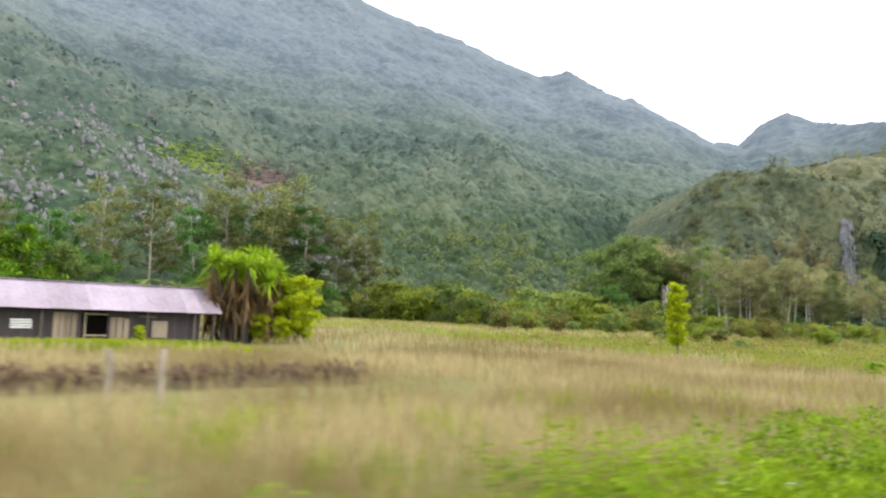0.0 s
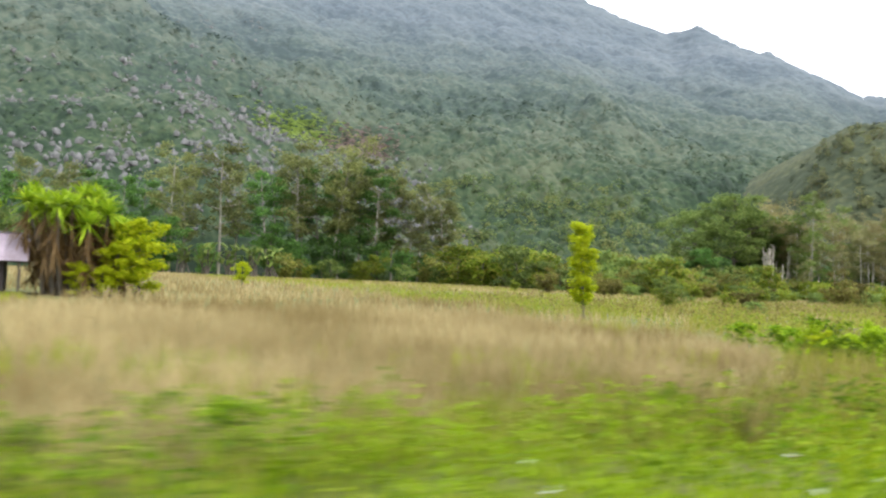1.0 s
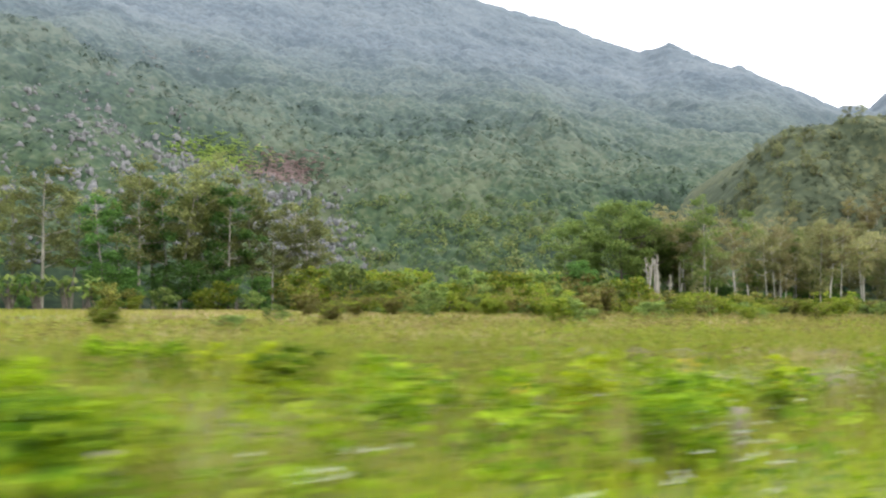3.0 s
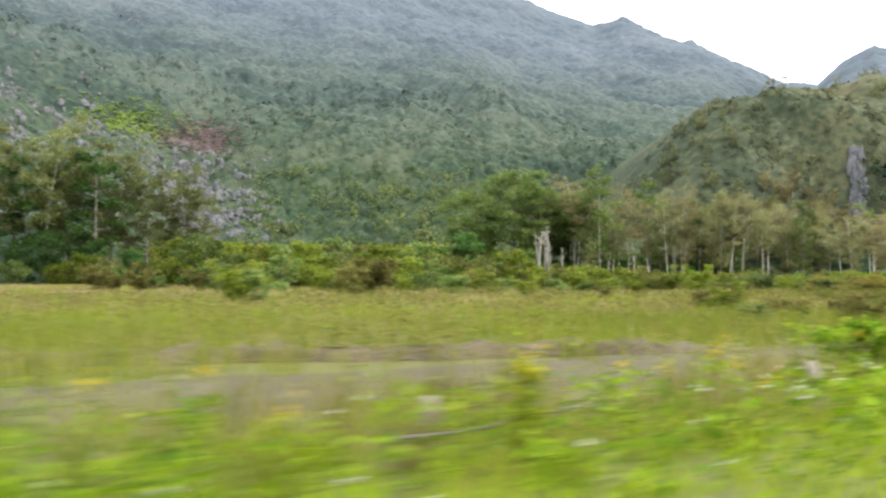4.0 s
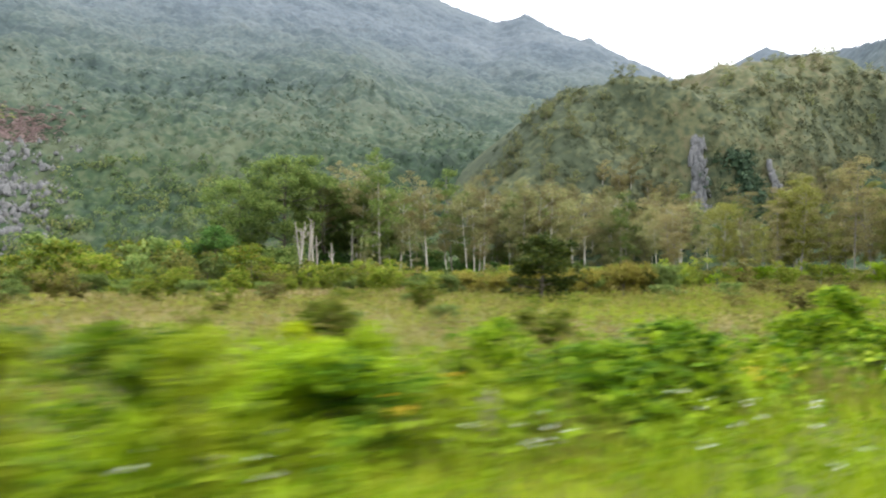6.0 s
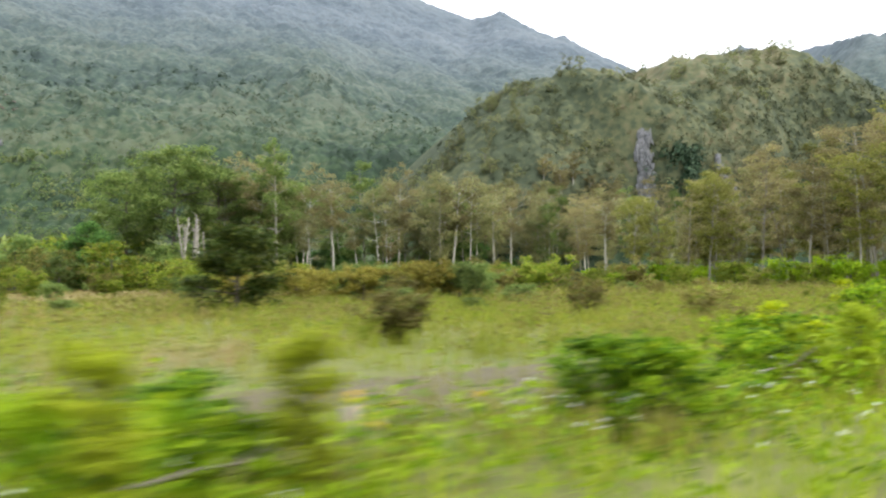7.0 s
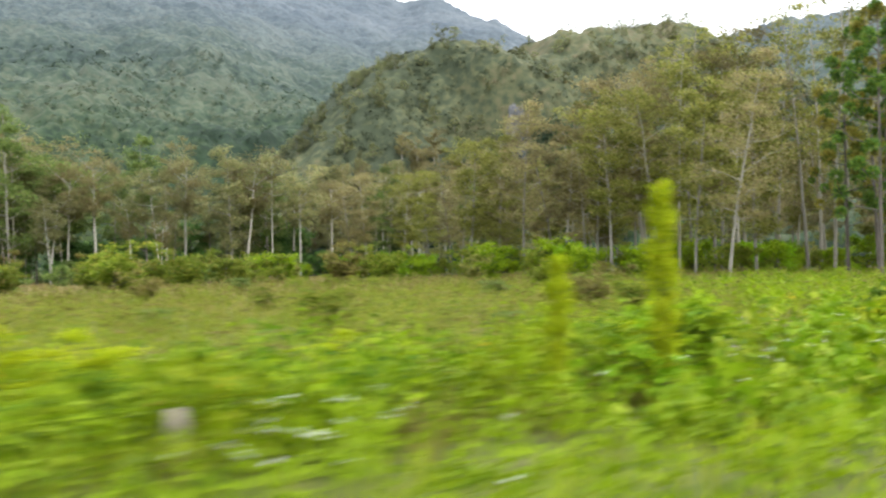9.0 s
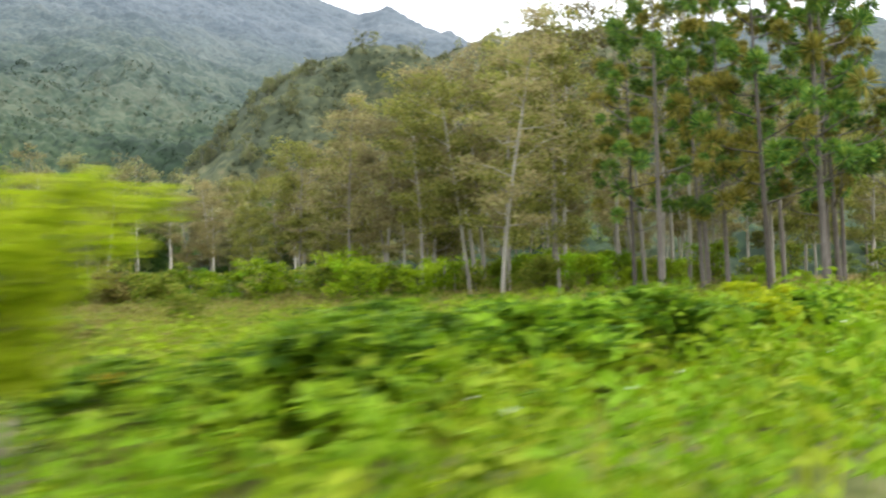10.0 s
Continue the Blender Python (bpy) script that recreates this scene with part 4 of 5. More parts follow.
copies(thick, [(168.4, 44.5, 0.95), (174.2, 45.2, 0.95), (171.0, 45.8, 1.0), (172.8, 44.6, 0.9), (165.6, 46, 0.85), (176.2, 46.5, 0.75), (162.6, 48, 0.8), (167, 49, 0.95), (159.5, 50, 0.7), (170, 50, 0.9), (163.5, 52, 0.85), (156.5, 53, 0.7), (160.5, 56, 0.8)], "thicket in the field")
lone = grown("lone_bush", "dense dark green bush standing in the field", "bush", 4.1, 0.04, 2.3, 18, 6, 70, 0.6, 0.24, M_LONE, M_DARKBARK, 121, "oval", 0.09)
placed(lone, 153.8, 38.4, 0.0, 1.14)
low = [grown("field_shrub", "low olive shrub in the field grass", "bush", 2.1, 0.03, 1.7, 10, 5, 44, 0.5, 0.24, M_MIDSHRUB, M_DARKBARK, 122, "umbrella", 0.05),
       grown("field_shrub", "low olive shrub in the field grass", "bush", 1.7, 0.03, 1.5, 10, 5, 44, 0.45, 0.22, M_GREENLEAF, M_DARKBARK, 123, "oval", 0.05)]
spots = [(91, 47, 1.1), (104, 20, 0.55), (109, 27, 0.6), (60, 45, 0.7), (66, 42, 0.6), (74, 50, 0.8), (166, 58, 1.2), (171, 55, 1.2), (177, 60, 1.1), (162, 62, 1.0), (185, 66, 1.0)]
low.append(grown("field_shrub", "low brownish shrub in the field grass", "bush", 1.8, 0.03, 1.7, 10, 5, 40, 0.5, 0.26, M_RANK, M_DARKBARK, 124, "umbrella", 0.05))
spots += scatter(124, 14, 100, 190, 60, 100, 0.7, 1.3, 4) + scatter(131, 56, 84, 240, 58, 128, 0.7, 1.7, 3.5) + scatter(132, 16, 100, 215, 30, 58, 0.5, 0.9, 6) + scatter(133, 16, 104, 122, 13, 26, 0.4, 0.75, 2.0) + scatter(134, 20, 125, 205, 12, 30, 0.35, 0.7, 4.0)
copies(low, spots, "field shrubs")

# banana-like clump at the mountain foot
for k, (x, y) in enumerate([(43, 184), (48, 183.5), (53, 183), (58, 182.5), (63, 183)]):
    g = np.random.default_rng(130 + k)
    top = placed(tagged(new("banana_clump"), "clump of broad-leaved banana plants below the woods", "plant", group="banana clumps"), x, y)
    n = 42
    a = g.uniform(0, 6.28, n)
    base = np.stack([g.normal(size=n) * 1.1, g.normal(size=n) * 1.1, g.uniform(2.5, 7.0, n)], 1)
    way = np.stack([np.cos(a), np.sin(a), g.uniform(0.5, 1.6, n)], 1)
    part("leaves", mesh_np("leaves", *straps(base, way, g.uniform(2.5, 4.0, n), 0.75, 0.45, g), M_GREENLEAF), top)
    for _ in range(7):
        part("stem", mesh_np("stem", *tube([(g.normal() * 0.8, g.normal() * 0.8, -0.2), (g.normal(), g.normal(), 6)], [0.2, 0.1], 5), M_DARKBARK, True), top)

# ---- by the shed: pandanus, lime tree, trees behind ----
g = np.random.default_rng(140)
pan = placed(tagged(new("pandanus_clump"), "clump of pandanus palms with green straps and dead brown skirts", "palm"), 18.6, 46.6, 0.0, 1.28)
heads = []
for k in range(30):
    a, r = k * 2.4, 1.8 * math.sqrt((k + 0.5) / 30)
    h = g.uniform(2.8, 4.7) * (1.08 - 0.14 * r)
    p0, p1 = np.array([math.cos(a) * r * 0.7, math.sin(a) * r * 0.7, -0.2]), np.array([math.cos(a) * r * 1.2, math.sin(a) * r * 1.2, h])
    part("stem", mesh_np("stem", *tube([p0, (p0 + p1) / 2 + g.normal(size=3) * 0.12, p1], [0.11, 0.09, 0.07], 6), M_DARKBARK, True), pan)
    heads.append(p1)
heads = np.array(heads)
k = 80
way = unit(g.normal(size=(len(heads) * k, 3)) + np.array([0, 0, 1.0]))
part("leaves", mesh_np("leaves", *straps(np.repeat(heads, k, 0), way, g.uniform(0.55, 1.2, len(way)), 0.11, 0.3, g), M_STRAP), pan)
k = 55
hang = np.repeat(heads, k, 0) - np.array([0, 0, 1.0]) * g.uniform(0.2, 2.2, (len(heads) * k, 1))
part("dead_skirt", mesh_np("dead_skirt", *straps(hang, g.normal(size=hang.shape) * 0.6 + np.array([0, 0, -1.0]), g.uniform(0.6, 1.3, len(hang)), 0.075, 0.2, g), M_DEADLEAF), pan, "hanging dead brown leaves")
lime = [grown("lime_tree", "small bright yellow-green leafy tree beside the shed", "tree", 4.0, 0.12, 1.35, 16, 6, 62, 0.42, 0.2, M_LIME, M_DARKBARK, 141, "oval", 0.07)]
copies(lime, [(21.9, 45.4, 1.15), (20.8, 44.6, 0.8), (18.8, 44.4, 0.5), (36, 86, 0.7), (11.6, 44.0, 0.26), (20.0, 44.2, 0.45)])
back = [grown("yard_tree", "leafy dark green tree behind the shed", "tree", 8.5, 0.12, 3.2, 16, 6, 56, 0.9, 0.36, M_DEEP, M_DARKBARK, 142, "oval", 0.16),
        grown("yard_tree", "leafy dull green tree behind the shed", "tree", 8.8, 0.2, 2.6, 14, 6, 50, 0.8, 0.34, M_GREENLEAF, M_DARKBARK, 143, "oval", 0.15)]
copies(back, [(9.0, 72.5, 1.0), (12.4, 73.0, 0.85), (4.5, 70, 1.05), (0.0, 68, 1.0)], "trees behind the shed")

# ---- young roadside trees ----
colm = grown("young_tree", "slim young yellow-green columnar tree in the field", "tree", 5.0, 0.14, 0.62, 28, 5, 56, 0.32, 0.15, M_LIME, M_DARKBARK, 151, "column", 0.05, 0.04)
placed(colm, 41.1, 30.5)
for x, y, s in [(196.5, 5.8, 0.72), (185.3, 5.7, 0.6), (183.4, 5.8, 0.4)]:
    placed(copy_thing(colm, Matrix.Identity(4)), x, y, x, s).scale = (0.5 * s, 0.5 * s, s)
reed = grown("leaning_sapling", "leaning feathery yellow-green sapling", "tree", 3.4, 0.34, 0.42, 18, 5, 20, 0.22, 0.13, M_SAPLING, M_DARKBARK, 152, "column", 0.025, 0.01)
placed(reed, 31.8, 7.9).rotation_euler = (0.0, radians(-13), 0.4)
sap = grown("umbrella_sapling", "low spreading bright lime-green sapling beside the verge", "tree", 2.95, 0.45, 1.45, 13, 7, 44, 0.3, 0.14, M_SAPLING, M_DARKBARK, 153, "umbrella", 0.05)
placed(sap, 196.9, 5.2)

# ---- shed ----
shed = tagged(new("shed"), "long low dark timber shed with a faded pinkish tin roof", "shed")
shed.location = (0, 0, 0)
X0, X1, Y0, YR, Y1, ZE, ZR = -4.2, 16.4, 44.6, 46.9, 49.2, 1.66, 3.15


def sheet(x0, x1, ya, za, yb, zb, name):
    """One corrugated roof sheet, its ribs running down the slope."""
    n = 29
    xs = np.linspace(x0, x1, n)
    w = 0.018 * np.cos(np.arange(n) * math.pi)
    v = [(x, ya, za + q + d) for d in (0, -0.012) for x, q in zip(xs, w)] + [(x, yb, zb + q + d) for d in (0, -0.012) for x, q in zip(xs, w)]
    f = []
    for i in range(n - 1):
        f += [(i, i + 1, 2 * n + i + 1, 2 * n + i), (n + i + 1, n + i, 3 * n + i, 3 * n + i + 1), (i + 1, i, n + i, n + i + 1)]
    part("roof_sheet", mesh_np(name, v, f, M_ROOF), shed)


xs_ = np.linspace(X0, X1, 21)
for i in range(20):
    j = 0.012 * (i % 2)
    sheet(xs_[i] - 0.04, xs_[i + 1] + 0.04, Y0, ZE + j, YR, ZR + j, "sheet_front")
for i in range(20):
    j = 0.012 * (i % 2)
    sheet(xs_[i] - 0.04, xs_[i + 1] + 0.04, Y1, ZE + j, YR, ZR + j, "sheet_back")
bm = bmesh.new()
boxed(bm, (X1 - X0, 0.3, 0.03), ((X0 + X1) / 2, YR, ZR + 0.04))
bm_part("ridge_cap", bm, M_ROOF, shed)
bm = bmesh.new()
boxed(bm, (X1 - X0, 0.07, 0.1), ((X0 + X1) / 2, Y0 + 0.2, ZE - 0.02))
bm_part("eave_beam", bm, M_PLANK, shed)
WY = Y0 + 0.6
pl = bmesh.new()
boxed(pl, (0.21, 0.03, 1.0), (0, 0, 0.5))
pl_me = bpy.data.meshes.new("wall_plank")
pl.to_mesh(pl_me)
pl.free()
pl_me.materials.append(M_PLANK)
g = np.random.default_rng(160)
xq = X0 + 0.3
while xq < X1 - 1.1:
    if not (8.9 < xq < 10.1 or 12.15 < xq < 12.5):
        ob = part("wall_plank", pl_me, shed)
        ob.location, ob.scale = (xq, WY + g.uniform(-0.01, 0.01), -0.1), (1, 1, 2.02 + g.uniform(-0.04, 0.02))
    xq += 0.225
for yq in np.arange(WY + 0.2, Y1 - 0.5, 0.225):
    ob = part("wall_plank", pl_me, shed)
    hgt = ZE + (ZR - ZE) * (1 - abs(yq - YR) / (YR - Y0))
    ob.location, ob.scale, ob.rotation_euler = (X1 - 1.1, yq, -0.1), (1, 1, hgt + 0.05), (0, 0, radians(90))
bm = bmesh.new()
boxed(bm, (X1 - X0 - 1.4, 0.04, 2.0), ((X0 + X1) / 2 - 0.4, Y1 - 0.6, 0.9))
bm_part("back_wall", bm, M_PLANK, shed)
pb = bmesh.new()
boxed(pb, (1.0, 0.04, 1.0), (0, 0, 0), bevel=0.008)
pb_me = bpy.data.meshes.new("loose_board")
pb.to_mesh(pb_me)
pb.free()
pb_me.materials.append(M_BOARD)
for x, z, w, h in [(7.55, 0.72, 0.26, 1.5), (7.85, 0.72, 0.26, 1.5), (8.15, 0.72, 0.26, 1.5), (8.45, 0.72, 0.24, 1.45), (10.45, 0.62, 0.3, 1.3), (10.8, 0.62, 0.3, 1.3), (11.15, 0.6, 0.28, 1.25),
                   (13.0, 0.65, 0.85, 0.95), (9.0, 0.75, 0.1, 1.5), (9.55, 1.42, 1.2, 0.1), (9.55, 0.25, 1.2, 0.09), (12.3, 1.35, 0.9, 0.07)]:
    ob = part("loose_board", pb_me, shed, "pale weathered board")
    ob.location, ob.scale = (x, WY - 0.05, z), (w, 1, h)
ps = bmesh.new()
bmesh.ops.create_cone(ps, segments=8, radius1=0.07, radius2=0.06, depth=1.0, cap_ends=True)
bmesh.ops.translate(ps, vec=(0, 0, 0.5), verts=ps.verts)
ps_me = bpy.data.meshes.new("roof_post")
ps.to_mesh(ps_me)
ps.free()
ps_me.materials.append(M_DARKBARK)
for x in (X0 + 0.4, 1.2, 6.8, 12.2, 14.9, X1 - 0.35):
    ob = part("roof_post", ps_me, shed)
    ob.location, ob.scale = (x, Y0 + 0.25, -0.2), (1, 1, ZE + 0.16)
bm = bmesh.new()
boxed(bm, (1.1, 0.03, 0.56), (0, 0.02, 0.2))
louvre = bm_part("louvre", bm, M_PLANK, shed, "vent opening with white louvre slats")
louvre.location = (5.9, WY - 0.06, 0.62)
sl = bmesh.new()
boxed(sl, (1.0, 0.04, 0.09), (0, 0, 0), bevel=0.01)
sl_me = bpy.data.meshes.new("louvre_slat")
sl.to_mesh(sl_me)
sl.free()
sl_me.materials.append(M_WHITE)
for k in range(4):
    part("louvre_slat", sl_me, louvre).location = (0, -0.03, k * 0.13)

# ---- fence ----
g = np.random.default_rng(170)
FX = [4.2, 38.9, 42.3, 44.9, 48.4, 51.8, 53.0, 55.1, 58.2, 61.0, 64.3, 67.2, 70.4, 73.5, 76.3, 79.7, 82.5, 85.6, 88.4, 91.5, 94.6, 97.4, 100.6, 103.6, 104.9, 106.3, 109.4, 112.5, 114.2, 118.4, 121.5,
      124.4, 127.6, 130.5, 133.7, 136.6, 139.8, 142.7, 145.7, 148.9, 151.6, 154.8, 157.7, 160.9, 163.8, 167.0, 170.0, 173.1, 176.0, 179.2, 182.2, 185.3, 188.2, 191.4, 194.3, 197.5, 200.4, 203.6]


def fence_y(x):
    return float(np.interp(x, [38, 48, 60, 104, 150, 200], [7.0, 5.9, 6.1, 6.85, 6.6, 6.3]))


def post_mesh(seed, mat=M_POST):
    q = np.random.default_rng(seed)
    h = np.array([-0.3, 0.0, 0.4, 0.8, 1.08, 1.1])
    v, f = tube(np.stack([q.normal(size=6) * 0.012, q.normal(size=6) * 0.012, h], 1), np.array([0.085, 0.085, 0.08, 0.078, 0.07, 0.02]) * q.uniform(0.7, 1.05), 8)
    return mesh_np("fence_post", v, f, mat, True)


pm = [post_mesh(s) for s in (1, 2, 3, 4)]
for i, x in enumerate([q for k, q in enumerate(FX[1:]) if (q < 60 or 88 < q < 115 or q == 179.2) or k % 3 == 0]):
    ob = tagged(new("fence_post", pm[i % 4]), "weathered grey round timber fence post in the weeds", "fence post", group="roadside fence")
    yq = fence_y(x) + g.normal() * 0.08
    ob.location = (x, yq, float(ground_height(np.array(x), np.array(yq))))
    ob.rotation_euler, ob.scale = (g.normal() * 0.06, g.normal() * 0.07, g.uniform(0, 6)), (1.15, 1.15, (0.66 if x < 50 else 0.85 if x < 150 else 0.6) if min(abs(x - q[0]) for q in ((38.9, 0), (42.2, 0), (103.5, 0), (106.1, 0), (179.2, 0))) < 0.3 else g.uniform(0.52, 0.82))
for x, y in [(4.1, 17.6), (5.3, 17.8)]:
    ob = tagged(new("fence_post", post_mesh(int(x))), "grey weathered fence post beside the dry bank", "fence post", group="old posts in the field")
    ob.location, ob.scale = (x, y, -0.1), (1.1, 1.1, 1.1)
for i, (x0, y0, z0, x1, y1, z1) in enumerate([(53.2, 5.7, 0.1, 57.4, 5.9, 0.28), (47.3, 5.0, 0.1, 49.8, 5.2, 0.2), (112.9, 6.1, 0.3, 115.0, 6.4, 0.42), (149.0, 6.7, 0.36, 150.5, 6.75, 0.42),
                                              (158.0, 5.9, 0.3, 160.0, 6.2, 0.4), (192.6, 5.5, 0.36, 194.9, 5.25, 0.42), (82.0, 6.2, 0.2, 84.5, 6.6, 0.3), (140.5, 6.0, 0.3, 142.2, 6.4, 0.4)]):
    q = np.random.default_rng(180 + i)
    s = np.linspace(0, 1, 6)[:, None]
    p = np.array([[x0, y0, z0]]) * (1 - s) + np.array([[x1, y1, z1]]) * s + q.normal(size=(6, 3)) * 0.02
    bits = [tube(p, np.linspace(0.022, 0.009, 6), 6), tube([p[3], p[3] + np.array([0.4, 0.1, 0.16])], [0.016, 0.006], 5), tube([p[4], p[4] + np.array([0.3, -0.2, 0.25])], [0.02, 0.006], 5)]
    tagged(new("fallen_branch", mesh_np("fallen_branch", *join(*bits), M_DEADWOOD, True)), "bleached fallen branch lying along the fence", "branch", group="fallen branches")

# ---- dry cut bank and dirt track in the field ----
def strip(name, x0, x1, yc, half, zh, mat, label, cat, seed):
    xs, vs = np.arange(x0, x1, 0.4), np.linspace(-1, 1, 7)
    X, V = np.meshgrid(xs, vs)
    Y = yc(X) + V * half + 0.25 * bumps(X, V * 3, 3.1, 3, seed)
    Z = ground_height(X, Y) + zh * (1 - np.abs(V) ** 2.5) * (0.75 + 0.5 * bumps(X, Y, 1.7, 4, seed + 1)) * np.clip(np.minimum(X - x0, x1 - X) / 3, 0, 1) - 0.04 * (np.abs(V) > 0.99)
    i = np.arange(X.size).reshape(X.shape)
    f = np.stack([i[:-1, :-1], i[:-1, 1:], i[1:, 1:], i[1:, :-1]], -1).reshape(-1, 4)
    tagged(new(name, mesh_np(name, np.stack([X, Y, Z], -1).reshape(-1, 3), f, mat, True)), label, cat, kind="structure")


strip("dry_bank", -4, 13, lambda x: 20.4 + 0.06 * x, 0.6, 0.36, M_BANK, "low dark bank of dead brush and earth", "bank", 1.0)
strip("field_bank", 50, 96, lambda x: 24.5 - 0.26 * (x - 52), 0.5, 0.42, M_BANK, "low grey-brown earth bank across the field", "bank", 2.0)
strip("dirt_track", 42, 101, lambda x: 11.8 + 0.005 * (x - 60), 2.5, 0.05, M_TRACK, "pale bare dirt strip behind the fence", "track", 3.0)
strip("bare_patch", 141, 165, lambda x: 10.8 + 0.0 * x, 2.8, 0.06, M_TRACK, "pale bare earth patch beside the fence", "track", 5.0)

strip("bare_earth", 192, 199, lambda x: 9.0 + 0.0 * x, 1.6, 0.06, M_TRACK, "pale bare earth beside the spreading sapling", "track", 7.0)


def bare(x, y):
    """True where little grows: the dirt strip and the bare patches."""
    w = 1.1 * bumps(x, y, 6.0, 3, 21.0)
    return (((x > 68) & (x < 99) & (np.abs(y - 11.8 + w) < 2.1)) | ((x > 43) & (x < 52) & (np.abs(y - 12.3 + w) < 1.5))
            | ((((x > 142) & (x < 152.5)) | ((x > 159) & (x < 163))) & (np.abs(y - 10.9 + w) < 2.4)) | ((x > 193) & (x < 198.5) & (np.abs(y - 9.0 + w) < 1.5)))


def scant(x, y):
    """True on the stretches of verge where weeds stand thin."""
    return ((np.abs(x - 160.6) < 2.8) | (np.abs(x - 147) < 4.2) | (np.abs(x - 196) < 1.8) | (np.abs(x - 33) < 1.6) | (np.abs(x - 90.5) < 1.2)) & (y > 3.6 + 0.8 * bumps(x, y, 2.3, 2, 3.0))


# posts kept in view from the road by clearing the weeds before them
FREE = [(38.9, 7.0), (42.2, 6.4), (103.5, 6.55), (106.0, 6.6), (179.2, 6.3)]


def gap(x, y):
    """True along the camera's sightline to each such post, where weeds are kept low."""
    out = np.zeros(np.shape(x), bool)
    for px, py in FREE:
        s, q = -0.75 * (x - px) - 0.66 * (y - py), 0.66 * (x - px) - 0.75 * (y - py)
        out |= (s > -0.15) & (s < 3.4) & (np.abs(q) < 0.38 + 0.1 * s)
    return out


def thin_stretch(x, y):
    """True where the fence line stands open and the dirt strip shows behind thin grass."""
    return (x > 77.5) & (x < 92.2) & (y < 10.5)


def low_before_posts(c, top=0.38):
    keep = ~(gap(c[:, 0], c[:, 1]) & (c[:, 2] > top))
    return c[keep & ~(thin_stretch(c[:, 0], c[:, 1]) & (c[:, 2] > 0.12 + 0.45 * np.modf(np.abs(c[:, 0] * 7.31))[0]))]


# ---- hedge of shrubs along the fence ----
hedge = [grown("hedge_shrub", "leafy green shrub growing through the fence", "shrub", 1.5, 0.03, 0.85, 9, 4, 32, 0.3, 0.17, M_SHRUB, M_DARKBARK, 201, "oval", 0.025),
         grown("hedge_shrub", "leafy bright green shrub growing through the fence", "shrub", 1.3, 0.03, 0.95, 9, 4, 32, 0.3, 0.17, M_VERGE, M_DARKBARK, 202, "umbrella", 0.025),
         grown("hedge_shrub", "leafy dark green shrub growing through the fence", "shrub", 1.2, 0.03, 0.8, 9, 4, 32, 0.28, 0.16, M_SHRUB, M_DARKBARK, 203, "oval", 0.02),
         grown("hedge_shrub", "yellowish-green shrub growing through the fence", "shrub", 1.2, 0.03, 0.5, 9, 4, 32, 0.24, 0.15, M_LIME, M_DARKBARK, 204, "column", 0.02)]
g = np.random.default_rng(210)
spots = []
for x0, x1, n, y0, y1, s0, s1 in [(35, 62, 20, 13.0, 17.5, 0.5, 0.8), (38, 62, 14, 6.8, 9.0, 0.5, 0.8), (60, 100, 20, 6.4, 9.5, 0.4, 0.75), (86, 96, 8, 7.2, 8.8, 0.6, 0.9), (100, 116, 16, 6.2, 10, 0.4, 0.75), (114, 124, 6, 7.0, 9, 0.5, 0.9),
                                  (118, 150, 30, 5.9, 9.5, 0.45, 0.85), (150, 182, 34, 5.9, 9.6, 0.55, 0.95), (182, 200, 14, 5.9, 9.5, 0.45, 0.8), (200, 245, 24, 5.6, 9.6, 0.7, 0.95), (35, 43, 12, 9.0, 15.0, 0.45, 0.7), (164, 177, 18, 8.0, 15.0, 0.7, 1.1), (12, 26, 10, 6.4, 8.6, 0.3, 0.5), (203, 213, 12, 5.6, 9.0, 0.6, 0.95)]:
    for _ in range(n):
        spots.append((g.uniform(x0, x1), g.uniform(y0, y1), g.uniform(s0, s1)))
g.shuffle(spots)
spots = [tuple(s) for s in spots] + [(116.2, 8.0, 1.0), (117.6, 8.3, 0.95), (119.1, 8.0, 0.9), (86.0, 7.8, 1.1), (121.3, 8.0, 1.0), (123.4, 8.3, 0.95), (148.2, 8.6, 1.1), (171.3, 7.4, 1.15), (101.0, 8.2, 1.1), (134.5, 8.4, 1.1)]
spots = [q for q in spots if not bare(q[0], q[1]) and not gap(q[0] - 0.3, q[1] - 0.3) and not gap(q[0], q[1]) and not thin_stretch(q[0], q[1])]
copies(hedge, spots, "fence-side shrubs")
dark_shrub = grown("hedge_shrub", "dense dark green shrub growing through the fence", "shrub", 1.3, 0.03, 0.8, 11, 5, 38, 0.3, 0.17, M_DEEP, M_DARKBARK, 205, "oval", 0.025)
copies([dark_shrub], [q for q in scatter(207, 10, 36, 100, 6.6, 9.2, 0.5, 0.85, 3.0) + scatter(208, 16, 120, 182, 6.6, 9.2, 0.55, 0.95, 3.0) + scatter(209, 14, 200.5, 208.5, 6.0, 8.6, 0.9, 1.3, 0.8) + scatter(211, 4, 198.4, 200.6, 6.4, 8.2, 0.6, 0.9, 0.7) + scatter(212, 12, 208, 236, 5.6, 8.4, 0.7, 1.1, 1.6) if not bare(q[0], q[1]) and not gap(q[0], q[1]) and not thin_stretch(q[0], q[1])], "fence-side shrubs")
for x, y, q in [(48.2, 5.6, 0.9), (49.5, 6.2, 0.95), (47.7, 4.9, 0.7), (50.6, 6.6, 0.9), (63.5, 6.0, 0.8), (57.0, 6.4, 0.7)]:
    placed(copy_thing(hedge[2], Matrix.Identity(4)), x, y, x, q)
